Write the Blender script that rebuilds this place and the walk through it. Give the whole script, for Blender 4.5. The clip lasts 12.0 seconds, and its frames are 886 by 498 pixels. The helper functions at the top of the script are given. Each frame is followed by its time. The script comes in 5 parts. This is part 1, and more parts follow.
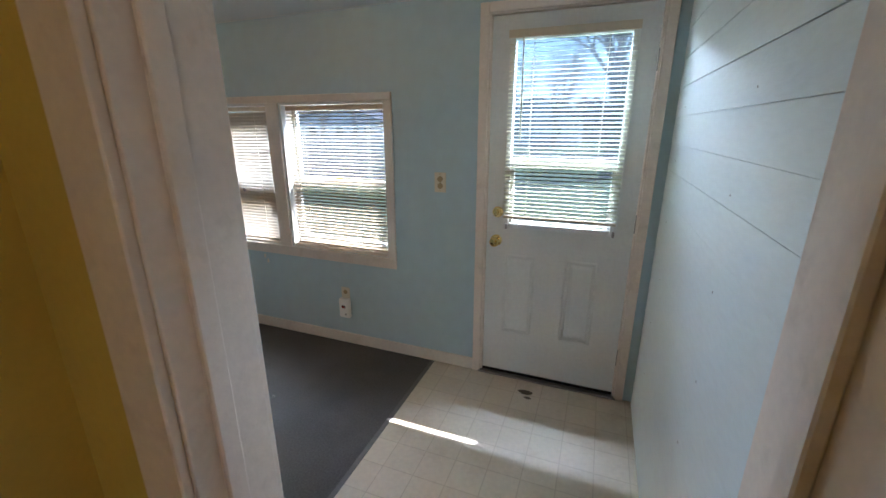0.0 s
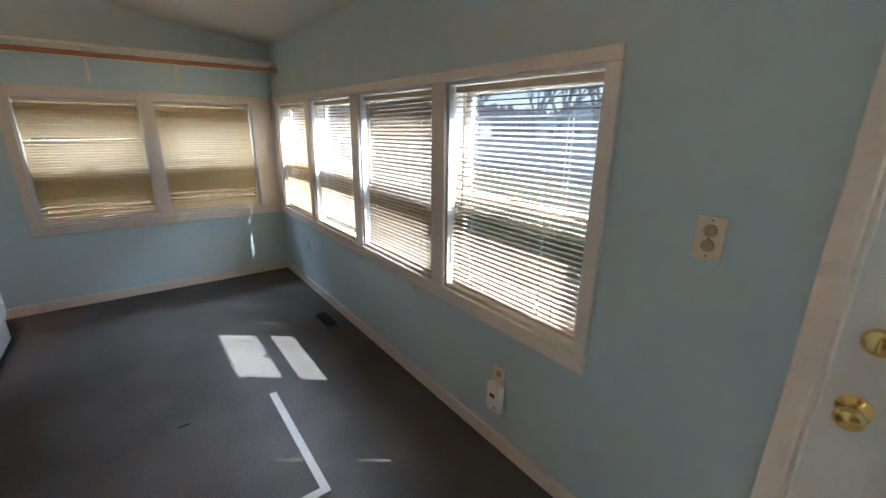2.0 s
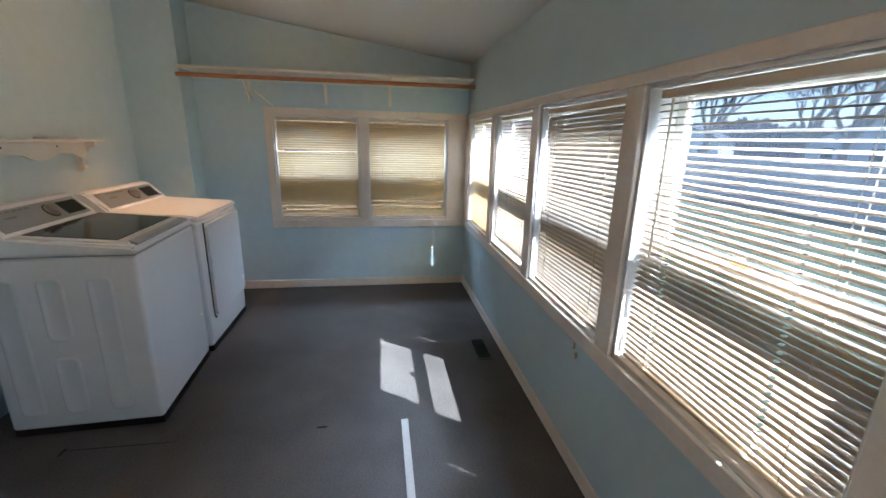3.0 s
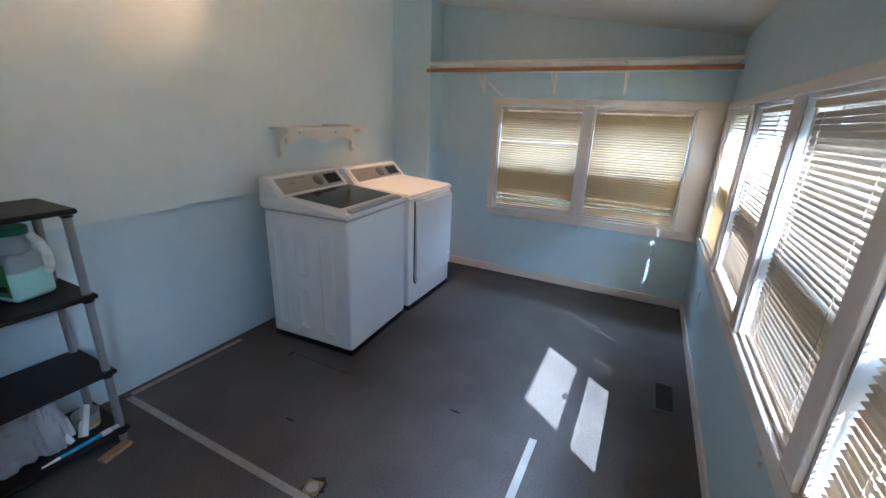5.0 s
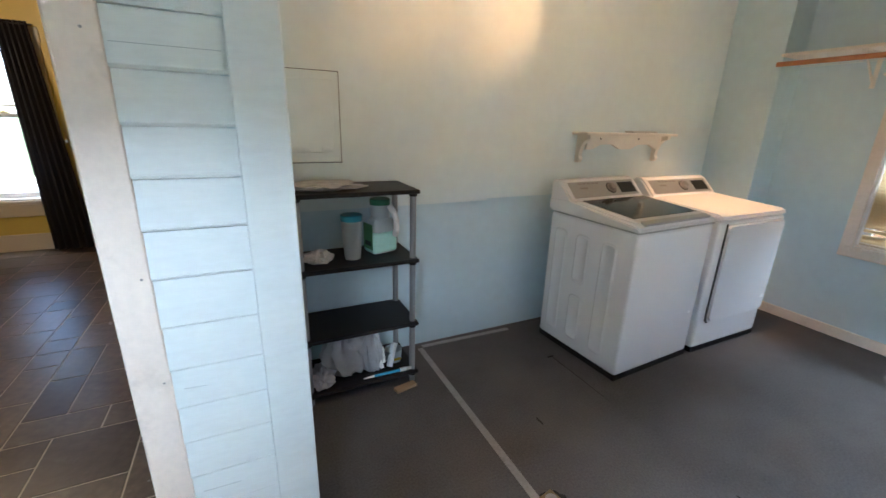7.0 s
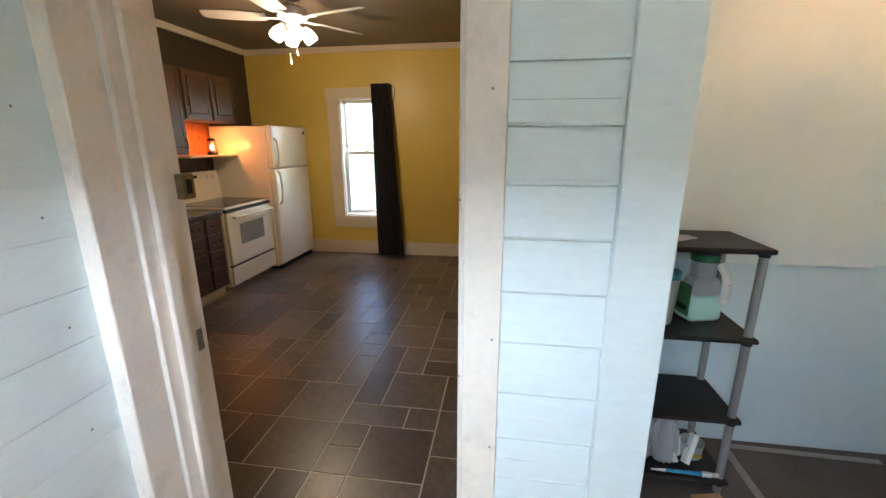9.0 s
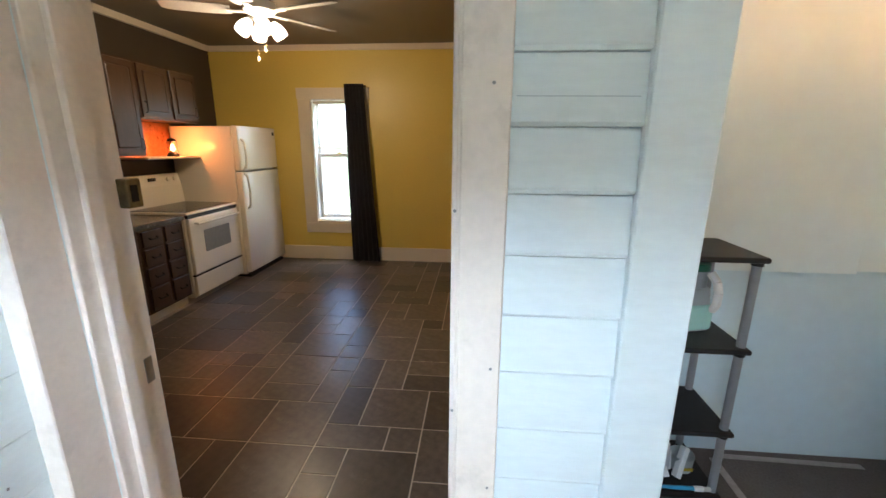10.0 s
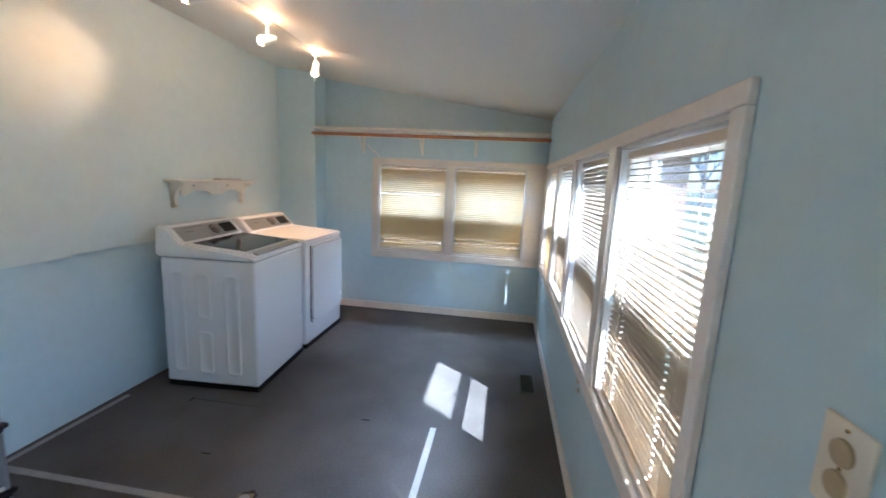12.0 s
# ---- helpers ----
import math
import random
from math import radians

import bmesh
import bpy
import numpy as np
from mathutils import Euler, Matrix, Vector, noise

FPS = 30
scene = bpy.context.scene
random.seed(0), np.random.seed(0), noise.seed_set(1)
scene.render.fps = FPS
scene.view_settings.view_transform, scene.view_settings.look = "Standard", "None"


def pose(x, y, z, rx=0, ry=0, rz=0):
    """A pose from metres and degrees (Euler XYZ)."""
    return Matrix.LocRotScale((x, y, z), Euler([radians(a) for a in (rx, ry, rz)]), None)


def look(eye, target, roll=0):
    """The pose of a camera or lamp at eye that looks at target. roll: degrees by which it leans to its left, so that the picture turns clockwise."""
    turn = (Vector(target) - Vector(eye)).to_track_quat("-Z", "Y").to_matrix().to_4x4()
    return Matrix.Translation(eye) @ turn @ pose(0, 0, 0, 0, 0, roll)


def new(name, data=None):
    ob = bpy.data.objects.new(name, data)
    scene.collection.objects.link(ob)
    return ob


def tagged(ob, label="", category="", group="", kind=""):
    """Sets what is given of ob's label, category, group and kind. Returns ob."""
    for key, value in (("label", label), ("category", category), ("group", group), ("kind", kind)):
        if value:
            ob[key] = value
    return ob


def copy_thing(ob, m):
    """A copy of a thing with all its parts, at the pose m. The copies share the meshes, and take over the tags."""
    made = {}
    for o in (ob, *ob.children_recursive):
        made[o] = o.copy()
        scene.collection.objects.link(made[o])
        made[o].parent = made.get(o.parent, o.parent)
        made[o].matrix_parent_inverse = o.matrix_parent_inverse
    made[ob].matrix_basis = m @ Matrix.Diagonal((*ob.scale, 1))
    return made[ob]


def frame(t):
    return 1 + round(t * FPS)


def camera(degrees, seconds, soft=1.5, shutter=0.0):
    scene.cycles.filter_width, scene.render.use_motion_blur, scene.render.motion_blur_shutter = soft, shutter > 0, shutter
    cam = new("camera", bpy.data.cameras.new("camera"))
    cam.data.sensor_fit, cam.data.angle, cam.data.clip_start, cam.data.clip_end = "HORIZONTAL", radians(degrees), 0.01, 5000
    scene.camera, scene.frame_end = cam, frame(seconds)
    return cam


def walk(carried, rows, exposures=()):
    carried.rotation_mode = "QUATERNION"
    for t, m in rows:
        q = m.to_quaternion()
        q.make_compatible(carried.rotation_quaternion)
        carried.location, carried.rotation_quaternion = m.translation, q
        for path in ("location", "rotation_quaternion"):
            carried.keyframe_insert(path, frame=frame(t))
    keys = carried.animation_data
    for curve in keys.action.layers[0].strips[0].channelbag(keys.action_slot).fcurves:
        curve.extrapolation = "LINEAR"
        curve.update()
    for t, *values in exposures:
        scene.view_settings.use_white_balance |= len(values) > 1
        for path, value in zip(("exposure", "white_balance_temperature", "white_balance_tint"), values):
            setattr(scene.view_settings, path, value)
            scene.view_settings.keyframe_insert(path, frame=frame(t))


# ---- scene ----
cam = camera(95.1, 12.0, shutter=0.15)
METRES, EYE, TILT, LEAN, TURN = 8.0, 1.5, 0.0, 0.0, 20.4
PATH = [
    (0, (4.755, -2.222, 1.504), (4.066, -0.435, 0.929), -0.0),
    (0.5, (4.673, -1.999, 1.475), (4.082, -0.183, 0.881), -0.3),
    (1, (4.549, -1.695, 1.506), (3.789, 0.052, 0.897), 0.3),
    (1.5, (4.375, -1.441, 1.47), (3.262, 0.116, 0.889), 0.6),
    (2, (4.275, -1.181, 1.464), (2.753, -0.018, 0.888), 0.8),
    (2.5, (4.193, -0.988, 1.51), (2.423, -0.266, 0.921), 1.3),
    (3, (4.014, -0.86, 1.47), (2.107, -0.555, 0.948), 1.4),
    (3.2, (3.958, -0.816, 1.462), (2.028, -0.666, 0.959), 1.8),
    (4.8, (3.777, -0.451, 1.497), (2.034, -1.239, 0.914), 1.2),
    (5, (3.824, -0.463, 1.533), (2.119, -1.301, 0.908), 2.3),
    (5.5, (3.861, -0.483, 1.501), (2.267, -1.504, 0.856), 1.8),
    (6, (3.863, -0.487, 1.51), (2.444, -1.732, 0.851), 1.8),
    (6.5, (3.85, -0.525, 1.502), (2.674, -2.011, 0.861), 1.8),
    (7, (3.849, -0.572, 1.462), (3.015, -2.287, 0.86), 1.7),
    (7.5, (3.899, -0.616, 1.485), (3.429, -2.466, 0.887), 1.6),
    (7.7, (3.897, -0.618, 1.484), (3.61, -2.51, 0.906), 1.0),
    (9.3, (4.108, -0.899, 1.52), (4.407, -2.813, 1.022), -0.1),
    (9.5, (4.108, -0.931, 1.512), (4.399, -2.847, 1.018), 0.1),
    (10, (4.14, -0.952, 1.515), (4.3, -2.885, 1.023), 0.4),
    (10.5, (4.247, -0.879, 1.519), (3.869, -2.784, 1.04), 0.5),
    (11, (4.281, -0.735, 1.5), (3.191, -2.351, 1.051), 1.1),
    (11.5, (4.349, -0.576, 1.528), (2.655, -1.554, 1.113), 2.9),
    (12, (4.37, -0.411, 1.504), (2.419, -0.697, 1.168), 2.7),
]
EXPOSURES = [(0, 2.85, 5600), (1, 2.6, 5850), (1.5, 2.62, 5850), (2.5, 2.75, 5650), (5, 3.05, 5000), (5.5, 3.15, 5000), (6.5, 3.35, 5650), (7.5, 3.5, 5780), (9.5, 3.6, 6000), (10.5, 3.6, 5650), (11.5, 3.5, 5450), (12, 3.4, 5100)]
walk(cam, [(t, look(eye, target, roll)) for t, eye, target, roll in PATH], [(t, stops, kelvin, 10) for t, stops, kelvin in EXPOSURES])

# world, sun, sky
SUN_AZ, SUN_EL = 37.2, 52.0
world = bpy.data.worlds.new("world")
scene.world = world
world.use_nodes = True
wn = world.node_tree
sky = wn.nodes.new("ShaderNodeTexSky")
sky.sky_type, sky.sun_disc = "NISHITA", False
sky.sun_elevation, sky.sun_rotation = radians(SUN_EL), radians(SUN_AZ)
wn.nodes["Background"].inputs[1].default_value = 0.13
wn.links.new(sky.outputs[0], wn.nodes["Background"].inputs[0])
sun = new("sun", bpy.data.lights.new("sun", "SUN"))
sun.data.energy, sun.data.angle, sun.data.color = 4.4, radians(0.5), (1, 0.95, 0.87)
sun.matrix_world = look((4.7, 6.2, 10), (0, 0, 0))


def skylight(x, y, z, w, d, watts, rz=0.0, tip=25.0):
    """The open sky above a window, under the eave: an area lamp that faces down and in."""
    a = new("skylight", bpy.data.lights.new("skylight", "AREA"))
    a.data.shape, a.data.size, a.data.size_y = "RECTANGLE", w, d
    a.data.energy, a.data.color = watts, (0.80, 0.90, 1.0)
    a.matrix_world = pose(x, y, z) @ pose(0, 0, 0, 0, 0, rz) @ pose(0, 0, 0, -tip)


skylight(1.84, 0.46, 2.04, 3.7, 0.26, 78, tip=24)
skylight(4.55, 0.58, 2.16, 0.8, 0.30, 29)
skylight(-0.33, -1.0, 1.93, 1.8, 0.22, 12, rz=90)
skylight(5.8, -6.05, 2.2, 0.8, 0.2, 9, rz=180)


# ---- materials ----
def material(name, color, rough=0.6, metal=0.0, var=0.12, scale=3.0, fine=60.0, bump=0.15, bump_scale=120.0,
             spec=0.5, trans=0.0, stain=None, stain_amount=0.5, stain_scale=2.0, coat=0.0, stretch=(1, 1, 1)):
    """A surface with broad and fine variation of colour, and relief."""
    m = bpy.data.materials.new(name)
    m.use_nodes = True
    t = m.node_tree
    n, l = t.nodes, t.links
    b = n["Principled BSDF"]
    b.inputs["Roughness"].default_value = rough
    b.inputs["Metallic"].default_value = metal
    b.inputs["Specular IOR Level"].default_value = spec
    b.inputs["Coat Weight"].default_value = coat
    tc = n.new("ShaderNodeTexCoord")
    mp = n.new("ShaderNodeMapping")
    mp.inputs["Scale"].default_value = stretch
    l.new(tc.outputs["Object"], mp.inputs["Vector"])
    big, small = n.new("ShaderNodeTexNoise"), n.new("ShaderNodeTexNoise")
    for tex, s, d in ((big, scale, 4), (small, fine, 3)):
        tex.inputs["Scale"].default_value = s
        tex.inputs["Detail"].default_value = d
        l.new(mp.outputs[0], tex.inputs["Vector"])
    add = n.new("ShaderNodeMath")
    add.operation = "ADD"
    l.new(big.outputs["Fac"], add.inputs[0])
    l.new(small.outputs["Fac"], add.inputs[1])
    rng = n.new("ShaderNodeMapRange")
    rng.inputs["From Min"].default_value, rng.inputs["From Max"].default_value = 0.6, 1.4
    rng.inputs["To Min"].default_value, rng.inputs["To Max"].default_value = 1 - var, 1 + var
    l.new(add.outputs[0], rng.inputs["Value"])
    mul = n.new("ShaderNodeVectorMath")
    mul.operation = "SCALE"
    mul.inputs[0].default_value = color
    l.new(rng.outputs[0], mul.inputs["Scale"])
    out = mul.outputs[0]
    if stain:
        st = n.new("ShaderNodeTexNoise")
        st.inputs["Scale"].default_value, st.inputs["Detail"].default_value = stain_scale, 8
        st.inputs["Roughness"].default_value = 0.65
        l.new(tc.outputs["Object"], st.inputs["Vector"])
        rr = n.new("ShaderNodeMapRange")
        rr.inputs["From Min"].default_value, rr.inputs["From Max"].default_value = 0.55, 0.72
        rr.inputs["To Max"].default_value = stain_amount
        l.new(st.outputs["Fac"], rr.inputs["Value"])
        mix = n.new("ShaderNodeMix")
        mix.data_type = "RGBA"
        mix.inputs["B"].default_value = (*stain, 1)
        l.new(rr.outputs[0], mix.inputs["Factor"])
        l.new(out, mix.inputs["A"])
        out = mix.outputs["Result"]
    l.new(out, b.inputs["Base Color"])
    if bump:
        bt = n.new("ShaderNodeTexNoise")
        bt.inputs["Scale"].default_value, bt.inputs["Detail"].default_value = bump_scale, 4
        l.new(mp.outputs[0], bt.inputs["Vector"])
        bp = n.new("ShaderNodeBump")
        bp.inputs["Strength"].default_value, bp.inputs["Distance"].default_value = bump, 0.004
        l.new(bt.outputs["Fac"], bp.inputs["Height"])
        l.new(bp.outputs[0], b.inputs["Normal"])
        rv = n.new("ShaderNodeMapRange")
        rv.inputs["To Min"].default_value, rv.inputs["To Max"].default_value = max(rough - 0.08, 0.02), min(rough + 0.08, 1)
        l.new(big.outputs["Fac"], rv.inputs["Value"])
        l.new(rv.outputs[0], b.inputs["Roughness"])
    if trans:
        tr = n.new("ShaderNodeBsdfTranslucent")
        l.new(out, tr.inputs[0])
        ms = n.new("ShaderNodeMixShader")
        ms.inputs[0].default_value = trans
        l.new(b.outputs[0], ms.inputs[1])
        l.new(tr.outputs[0], ms.inputs[2])
        l.new(ms.outputs[0], n["Material Output"].inputs[0])
    return m


def vary(m, amount=0.25):
    """Makes the pieces that share the material differ in lightness."""
    t = m.node_tree
    info = t.nodes.new("ShaderNodeObjectInfo")
    rng = t.nodes.new("ShaderNodeMapRange")
    rng.inputs["To Min"].default_value, rng.inputs["To Max"].default_value = 1 - amount, 1 + amount
    t.links.new(info.outputs["Random"], rng.inputs["Value"])
    b = t.nodes["Principled BSDF"]
    old = b.inputs["Base Color"].links[0].from_socket
    mul = t.nodes.new("ShaderNodeVectorMath")
    mul.operation = "SCALE"
    t.links.new(old, mul.inputs[0])
    t.links.new(rng.outputs[0], mul.inputs["Scale"])
    t.links.new(mul.outputs[0], b.inputs["Base Color"])
    return m


def glow(name, color, strength):
    m = bpy.data.materials.new(name)
    m.use_nodes = True
    b = m.node_tree.nodes["Principled BSDF"]
    b.inputs["Base Color"].default_value = (*color, 1)
    b.inputs["Emission Color"].default_value = (*color, 1)
    b.inputs["Emission Strength"].default_value = strength
    return m


def glass(name, tint=(1, 1, 1), rough=0.0, haze=0.0):
    """Thin pane: clear or tinted, with a grazing reflection and an optional pale haze."""
    m = bpy.data.materials.new(name)
    m.use_nodes = True
    n, l = m.node_tree.nodes, m.node_tree.links
    tr, gl, fr, mx = n.new("ShaderNodeBsdfTransparent"), n.new("ShaderNodeBsdfGlossy"), n.new("ShaderNodeLayerWeight"), n.new("ShaderNodeMixShader")
    tr.inputs[0].default_value = (*tint, 1)
    gl.inputs["Roughness"].default_value = rough
    fr.inputs[0].default_value = 0.5
    power, amount = n.new("ShaderNodeMath"), n.new("ShaderNodeMath")
    power.operation, amount.operation = "POWER", "MULTIPLY_ADD"
    power.inputs[1].default_value, amount.inputs[1].default_value, amount.inputs[2].default_value = 5, 0.8, 0.03
    l.new(fr.outputs["Facing"], power.inputs[0])
    l.new(power.outputs[0], amount.inputs[0])
    l.new(amount.outputs[0], mx.inputs[0])
    l.new(tr.outputs[0], mx.inputs[1])
    l.new(gl.outputs[0], mx.inputs[2])
    if haze:
        # pale haze added to flatten the contrast of the view through the pane
        film, both = n.new("ShaderNodeBsdfTranslucent"), n.new("ShaderNodeMixShader")
        film.inputs[0].default_value = (0.75, 0.85, 0.95, 1)
        both.inputs[0].default_value = haze
        l.new(mx.outputs[0], both.inputs[1])
        l.new(film.outputs[0], both.inputs[2])
        l.new(both.outputs[0], n["Material Output"].inputs[0])
    else:
        l.new(mx.outputs[0], n["Material Output"].inputs[0])
    return m


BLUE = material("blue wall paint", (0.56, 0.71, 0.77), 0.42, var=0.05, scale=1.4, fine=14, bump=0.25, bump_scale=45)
# same paint as BLUE, with the backlit wall's shade put into the colour
BLUE_BACKLIT = material("blue wall paint, window side", (0.49, 0.625, 0.67), 0.4, var=0.06, scale=1.2, fine=12, bump=0.2, bump_scale=40)
PALE = material("pale blue wall paint", (0.69, 0.79, 0.80), 0.45, var=0.04, scale=1.2, fine=12, bump=0.22, bump_scale=35)
SIDING = material("pale blue siding paint", (0.76, 0.835, 0.845), 0.4, var=0.05, scale=2, fine=20, bump=0.12, bump_scale=30, stretch=(1, 1, 4))
CEIL = material("white ceiling paint", (0.76, 0.77, 0.75), 0.6, var=0.03, scale=1, bump=0.3, bump_scale=60)
TRIM = material("cream trim paint", (0.76, 0.70, 0.63), 0.4, var=0.07, scale=4, fine=50, bump=0.2, bump_scale=40, stain=(0.45, 0.36, 0.28), stain_amount=0.25, stain_scale=7)
JAMB = material("white worn door casing paint", (0.85, 0.755, 0.67), 0.55, var=0.06, scale=5, fine=60, bump=0.3, bump_scale=35, stain=(0.30, 0.23, 0.17), stain_amount=0.25, stain_scale=9)
SASH = material("white sash paint", (0.74, 0.73, 0.70), 0.4, var=0.04)
DOOR = material("white door paint", (0.76, 0.77, 0.75), 0.42, var=0.05, scale=2, bump=0.12, bump_scale=50)
CARPET = material("charcoal carpet", (0.104, 0.101, 0.099), 0.95, var=0.34, scale=2.2, fine=110, bump=0.9, bump_scale=380, spec=0.15, stain=(0.14, 0.13, 0.13), stain_amount=0.4, stain_scale=3)
SLAT = material("ivory blind slats", (0.60, 0.52, 0.41), 0.55, var=0.05, bump=0, trans=0.42, spec=0.25)
SLAT_Y = material("yellowed blind slats", (0.76, 0.63, 0.38), 0.45, var=0.05, bump=0, trans=0.48)
SLAT_W = material("off-white door blind slats", (0.56, 0.56, 0.45), 0.55, var=0.04, bump=0, trans=0.42, spec=0.25)
RAIL = material("blind rail enamel", (0.66, 0.57, 0.44), 0.4, var=0.05)
CORD = material("blind cord", (0.7, 0.62, 0.48), 0.8, bump=0)
# no screen is built: the tint itself dims the bright outdoors seen through
PANE = glass("window glass with a fine insect screen", (0.44, 0.45, 0.48), haze=0.006)
# door pane: darker tint tones down the bright lawn and sky, haze softens them
PANE_DOOR = glass("dusty storm glass of the porch door", (0.34, 0.38, 0.40), haze=0.010)
PANE_CLEAR = glass("clear window glass")
BRASS = material("polished brass", (0.83, 0.6, 0.22), 0.18, 1.0, var=0.05, bump=0)
STEEL = material("dull steel", (0.35, 0.33, 0.32), 0.4, 1.0, var=0.1, bump=0)
ENAMEL = material("white appliance enamel", (0.87, 0.88, 0.89), 0.24, var=0.015, scale=2, bump=0.02, bump_scale=20)
SILVER = material("silver console plastic", (0.42, 0.43, 0.43), 0.33, 0.6, var=0.04, bump=0)
DARKGLASS = material("dark tinted glass", (0.015, 0.018, 0.022), 0.08, spec=0.4, var=0.03, bump=0)
BLACK = material("black plastic", (0.008, 0.008, 0.009), 0.42, spec=0.3, var=0.15, bump=0.2, bump_scale=160)
POLE = material("grey plastic tube", (0.24, 0.25, 0.26), 0.45, var=0.06, bump=0)
PLATE = material("ivory switch plastic", (0.72, 0.66, 0.53), 0.35, var=0.03, bump=0)
TAN = material("tan switch insert", (0.42, 0.32, 0.18), 0.4, bump=0)
WHITEPL = material("white plastic", (0.82, 0.82, 0.80), 0.35, var=0.02, bump=0)
BLACKHOLE = material("dark recess", (0.01, 0.01, 0.01), 0.8, bump=0)
RODWOOD = material("varnished wood rod", (0.42, 0.17, 0.07), 0.35, var=0.2, scale=6, fine=60, stretch=(1, 0.1, 1), bump=0.1)
SHELFPT = material("cream shelf paint", (0.80, 0.77, 0.70), 0.45, var=0.05, scale=6, bump=0.2, bump_scale=50)
TAPE = material("worn grey floor strip", (0.27, 0.265, 0.26), 0.6, var=0.2, scale=9, fine=70, bump=0.3, stain=(0.15, 0.14, 0.13), stain_amount=0.6, stain_scale=14)
TAPE_W = material("white floor strip", (0.44, 0.44, 0.44), 0.55, var=0.12, scale=9, fine=70, bump=0.3)
SEAM = material("dark metal floor strip", (0.13, 0.12, 0.12), 0.4, 0.5, var=0.1)
YELLOW = material("yellow kitchen paint", (0.66, 0.50, 0.11), 0.4, var=0.05, scale=1.5, bump=0.2, bump_scale=40)
BROWNWALL = material("dark brown wall paint", (0.045, 0.032, 0.022), 0.5, var=0.1)
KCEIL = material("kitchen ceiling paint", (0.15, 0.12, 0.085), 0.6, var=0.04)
KTRIM = material("kitchen white trim", (0.66, 0.58, 0.46), 0.45, var=0.04)
CABINET = material("dark brown cabinet wood", (0.055, 0.026, 0.014), 0.35, var=0.3, scale=5, fine=70, stretch=(1, 1, 0.12), bump=0.12)
COUNTER = material("dark grey counter", (0.06, 0.06, 0.062), 0.25, var=0.3, scale=30)
BISQUE = material("bisque appliance enamel", (0.76, 0.70, 0.60), 0.22, var=0.02, bump=0.02)
CURTAIN = material("charcoal curtain cloth", (0.05, 0.044, 0.045), 0.85, var=0.15, fine=200, bump=0.4, bump_scale=300)
TILE = vary(material("brown slate floor tile", (0.095, 0.070, 0.052), 0.34, var=0.4, scale=7, fine=30, bump=0.4, bump_scale=18, stain=(0.17, 0.145, 0.115), stain_amount=0.8, stain_scale=9), 0.5)
GROUT = material("pale tile grout", (0.46, 0.39, 0.31), 0.8, var=0.1)
WOOD = material("raw wood scrap", (0.36, 0.24, 0.13), 0.7, var=0.25, scale=8, stretch=(0.2, 1, 1))
BAG = material("thin white plastic bag", (0.60, 0.60, 0.62), 0.25, var=0.06, bump=0.25, bump_scale=14, trans=0.3)
FANBLADE = material("dusty fan blade paint", (0.42, 0.41, 0.39), 0.5)
HAIRLINE = material("paint hairline crack", (0.30, 0.38, 0.42), 0.8, bump=0)
PAPER = material("crumpled paper", (0.62, 0.60, 0.56), 0.8, var=0.1, bump=0.6, bump_scale=14)
TEAL = material("teal lid plastic", (0.03, 0.26, 0.36), 0.4, bump=0)
GREENPL = material("dark green lid plastic", (0.015, 0.13, 0.07), 0.4, bump=0)
MINT = material("mint detergent powder", (0.45, 0.74, 0.66), 0.4, var=0.04, bump=0)
LABEL = material("green printed label", (0.05, 0.18, 0.06), 0.4, var=0.1, bump=0)
TUMBLER = material("frosted tumbler plastic", (0.46, 0.50, 0.50), 0.3, var=0.04, bump=0, trans=0.3)
BLUEPL = material("bright blue handle plastic", (0.03, 0.30, 0.55), 0.35, bump=0)
BULB = glow("lit warm bulb", (1.0, 0.58, 0.22), 2.2)
FANBULB = glow("lit fan lamp shade", (1.0, 0.84, 0.64), 0.55)
FLAME = glow("lantern flame", (1.0, 0.33, 0.06), 4)
GRASS = material("lawn", (0.085, 0.115, 0.05), 0.9, var=0.35, scale=0.6, fine=9, bump=0.6, bump_scale=30, stain=(0.20, 0.17, 0.09), stain_amount=0.7, stain_scale=0.5)
FENCE = material("weathered white fence boards", (0.55, 0.55, 0.56), 0.7, var=0.08)
BARK = material("grey brown bark", (0.24, 0.20, 0.17), 0.9, var=0.3, scale=4, bump=0.6, bump_scale=20)
HOUSEW = material("white house siding", (0.62, 0.63, 0.66), 0.6, var=0.04)
HOUSET = material("tan house siding", (0.50, 0.27, 0.12), 0.6, var=0.08)
ROOF = material("grey roof shingles", (0.12, 0.12, 0.13), 0.85, var=0.25, scale=3, fine=25)
ROADM = material("asphalt", (0.09, 0.09, 0.095), 0.9, var=0.15)
WOODS = material("distant bare woods", (0.25, 0.20, 0.19), 0.95, var=0.4, scale=0.5, fine=3)
OLDBRASS = material("tarnished brass", (0.20, 0.15, 0.08), 0.45, 0.7, var=0.3, scale=30)
HOUSEWIN = material("dark house window glass", (0.04, 0.05, 0.06), 0.1, bump=0)


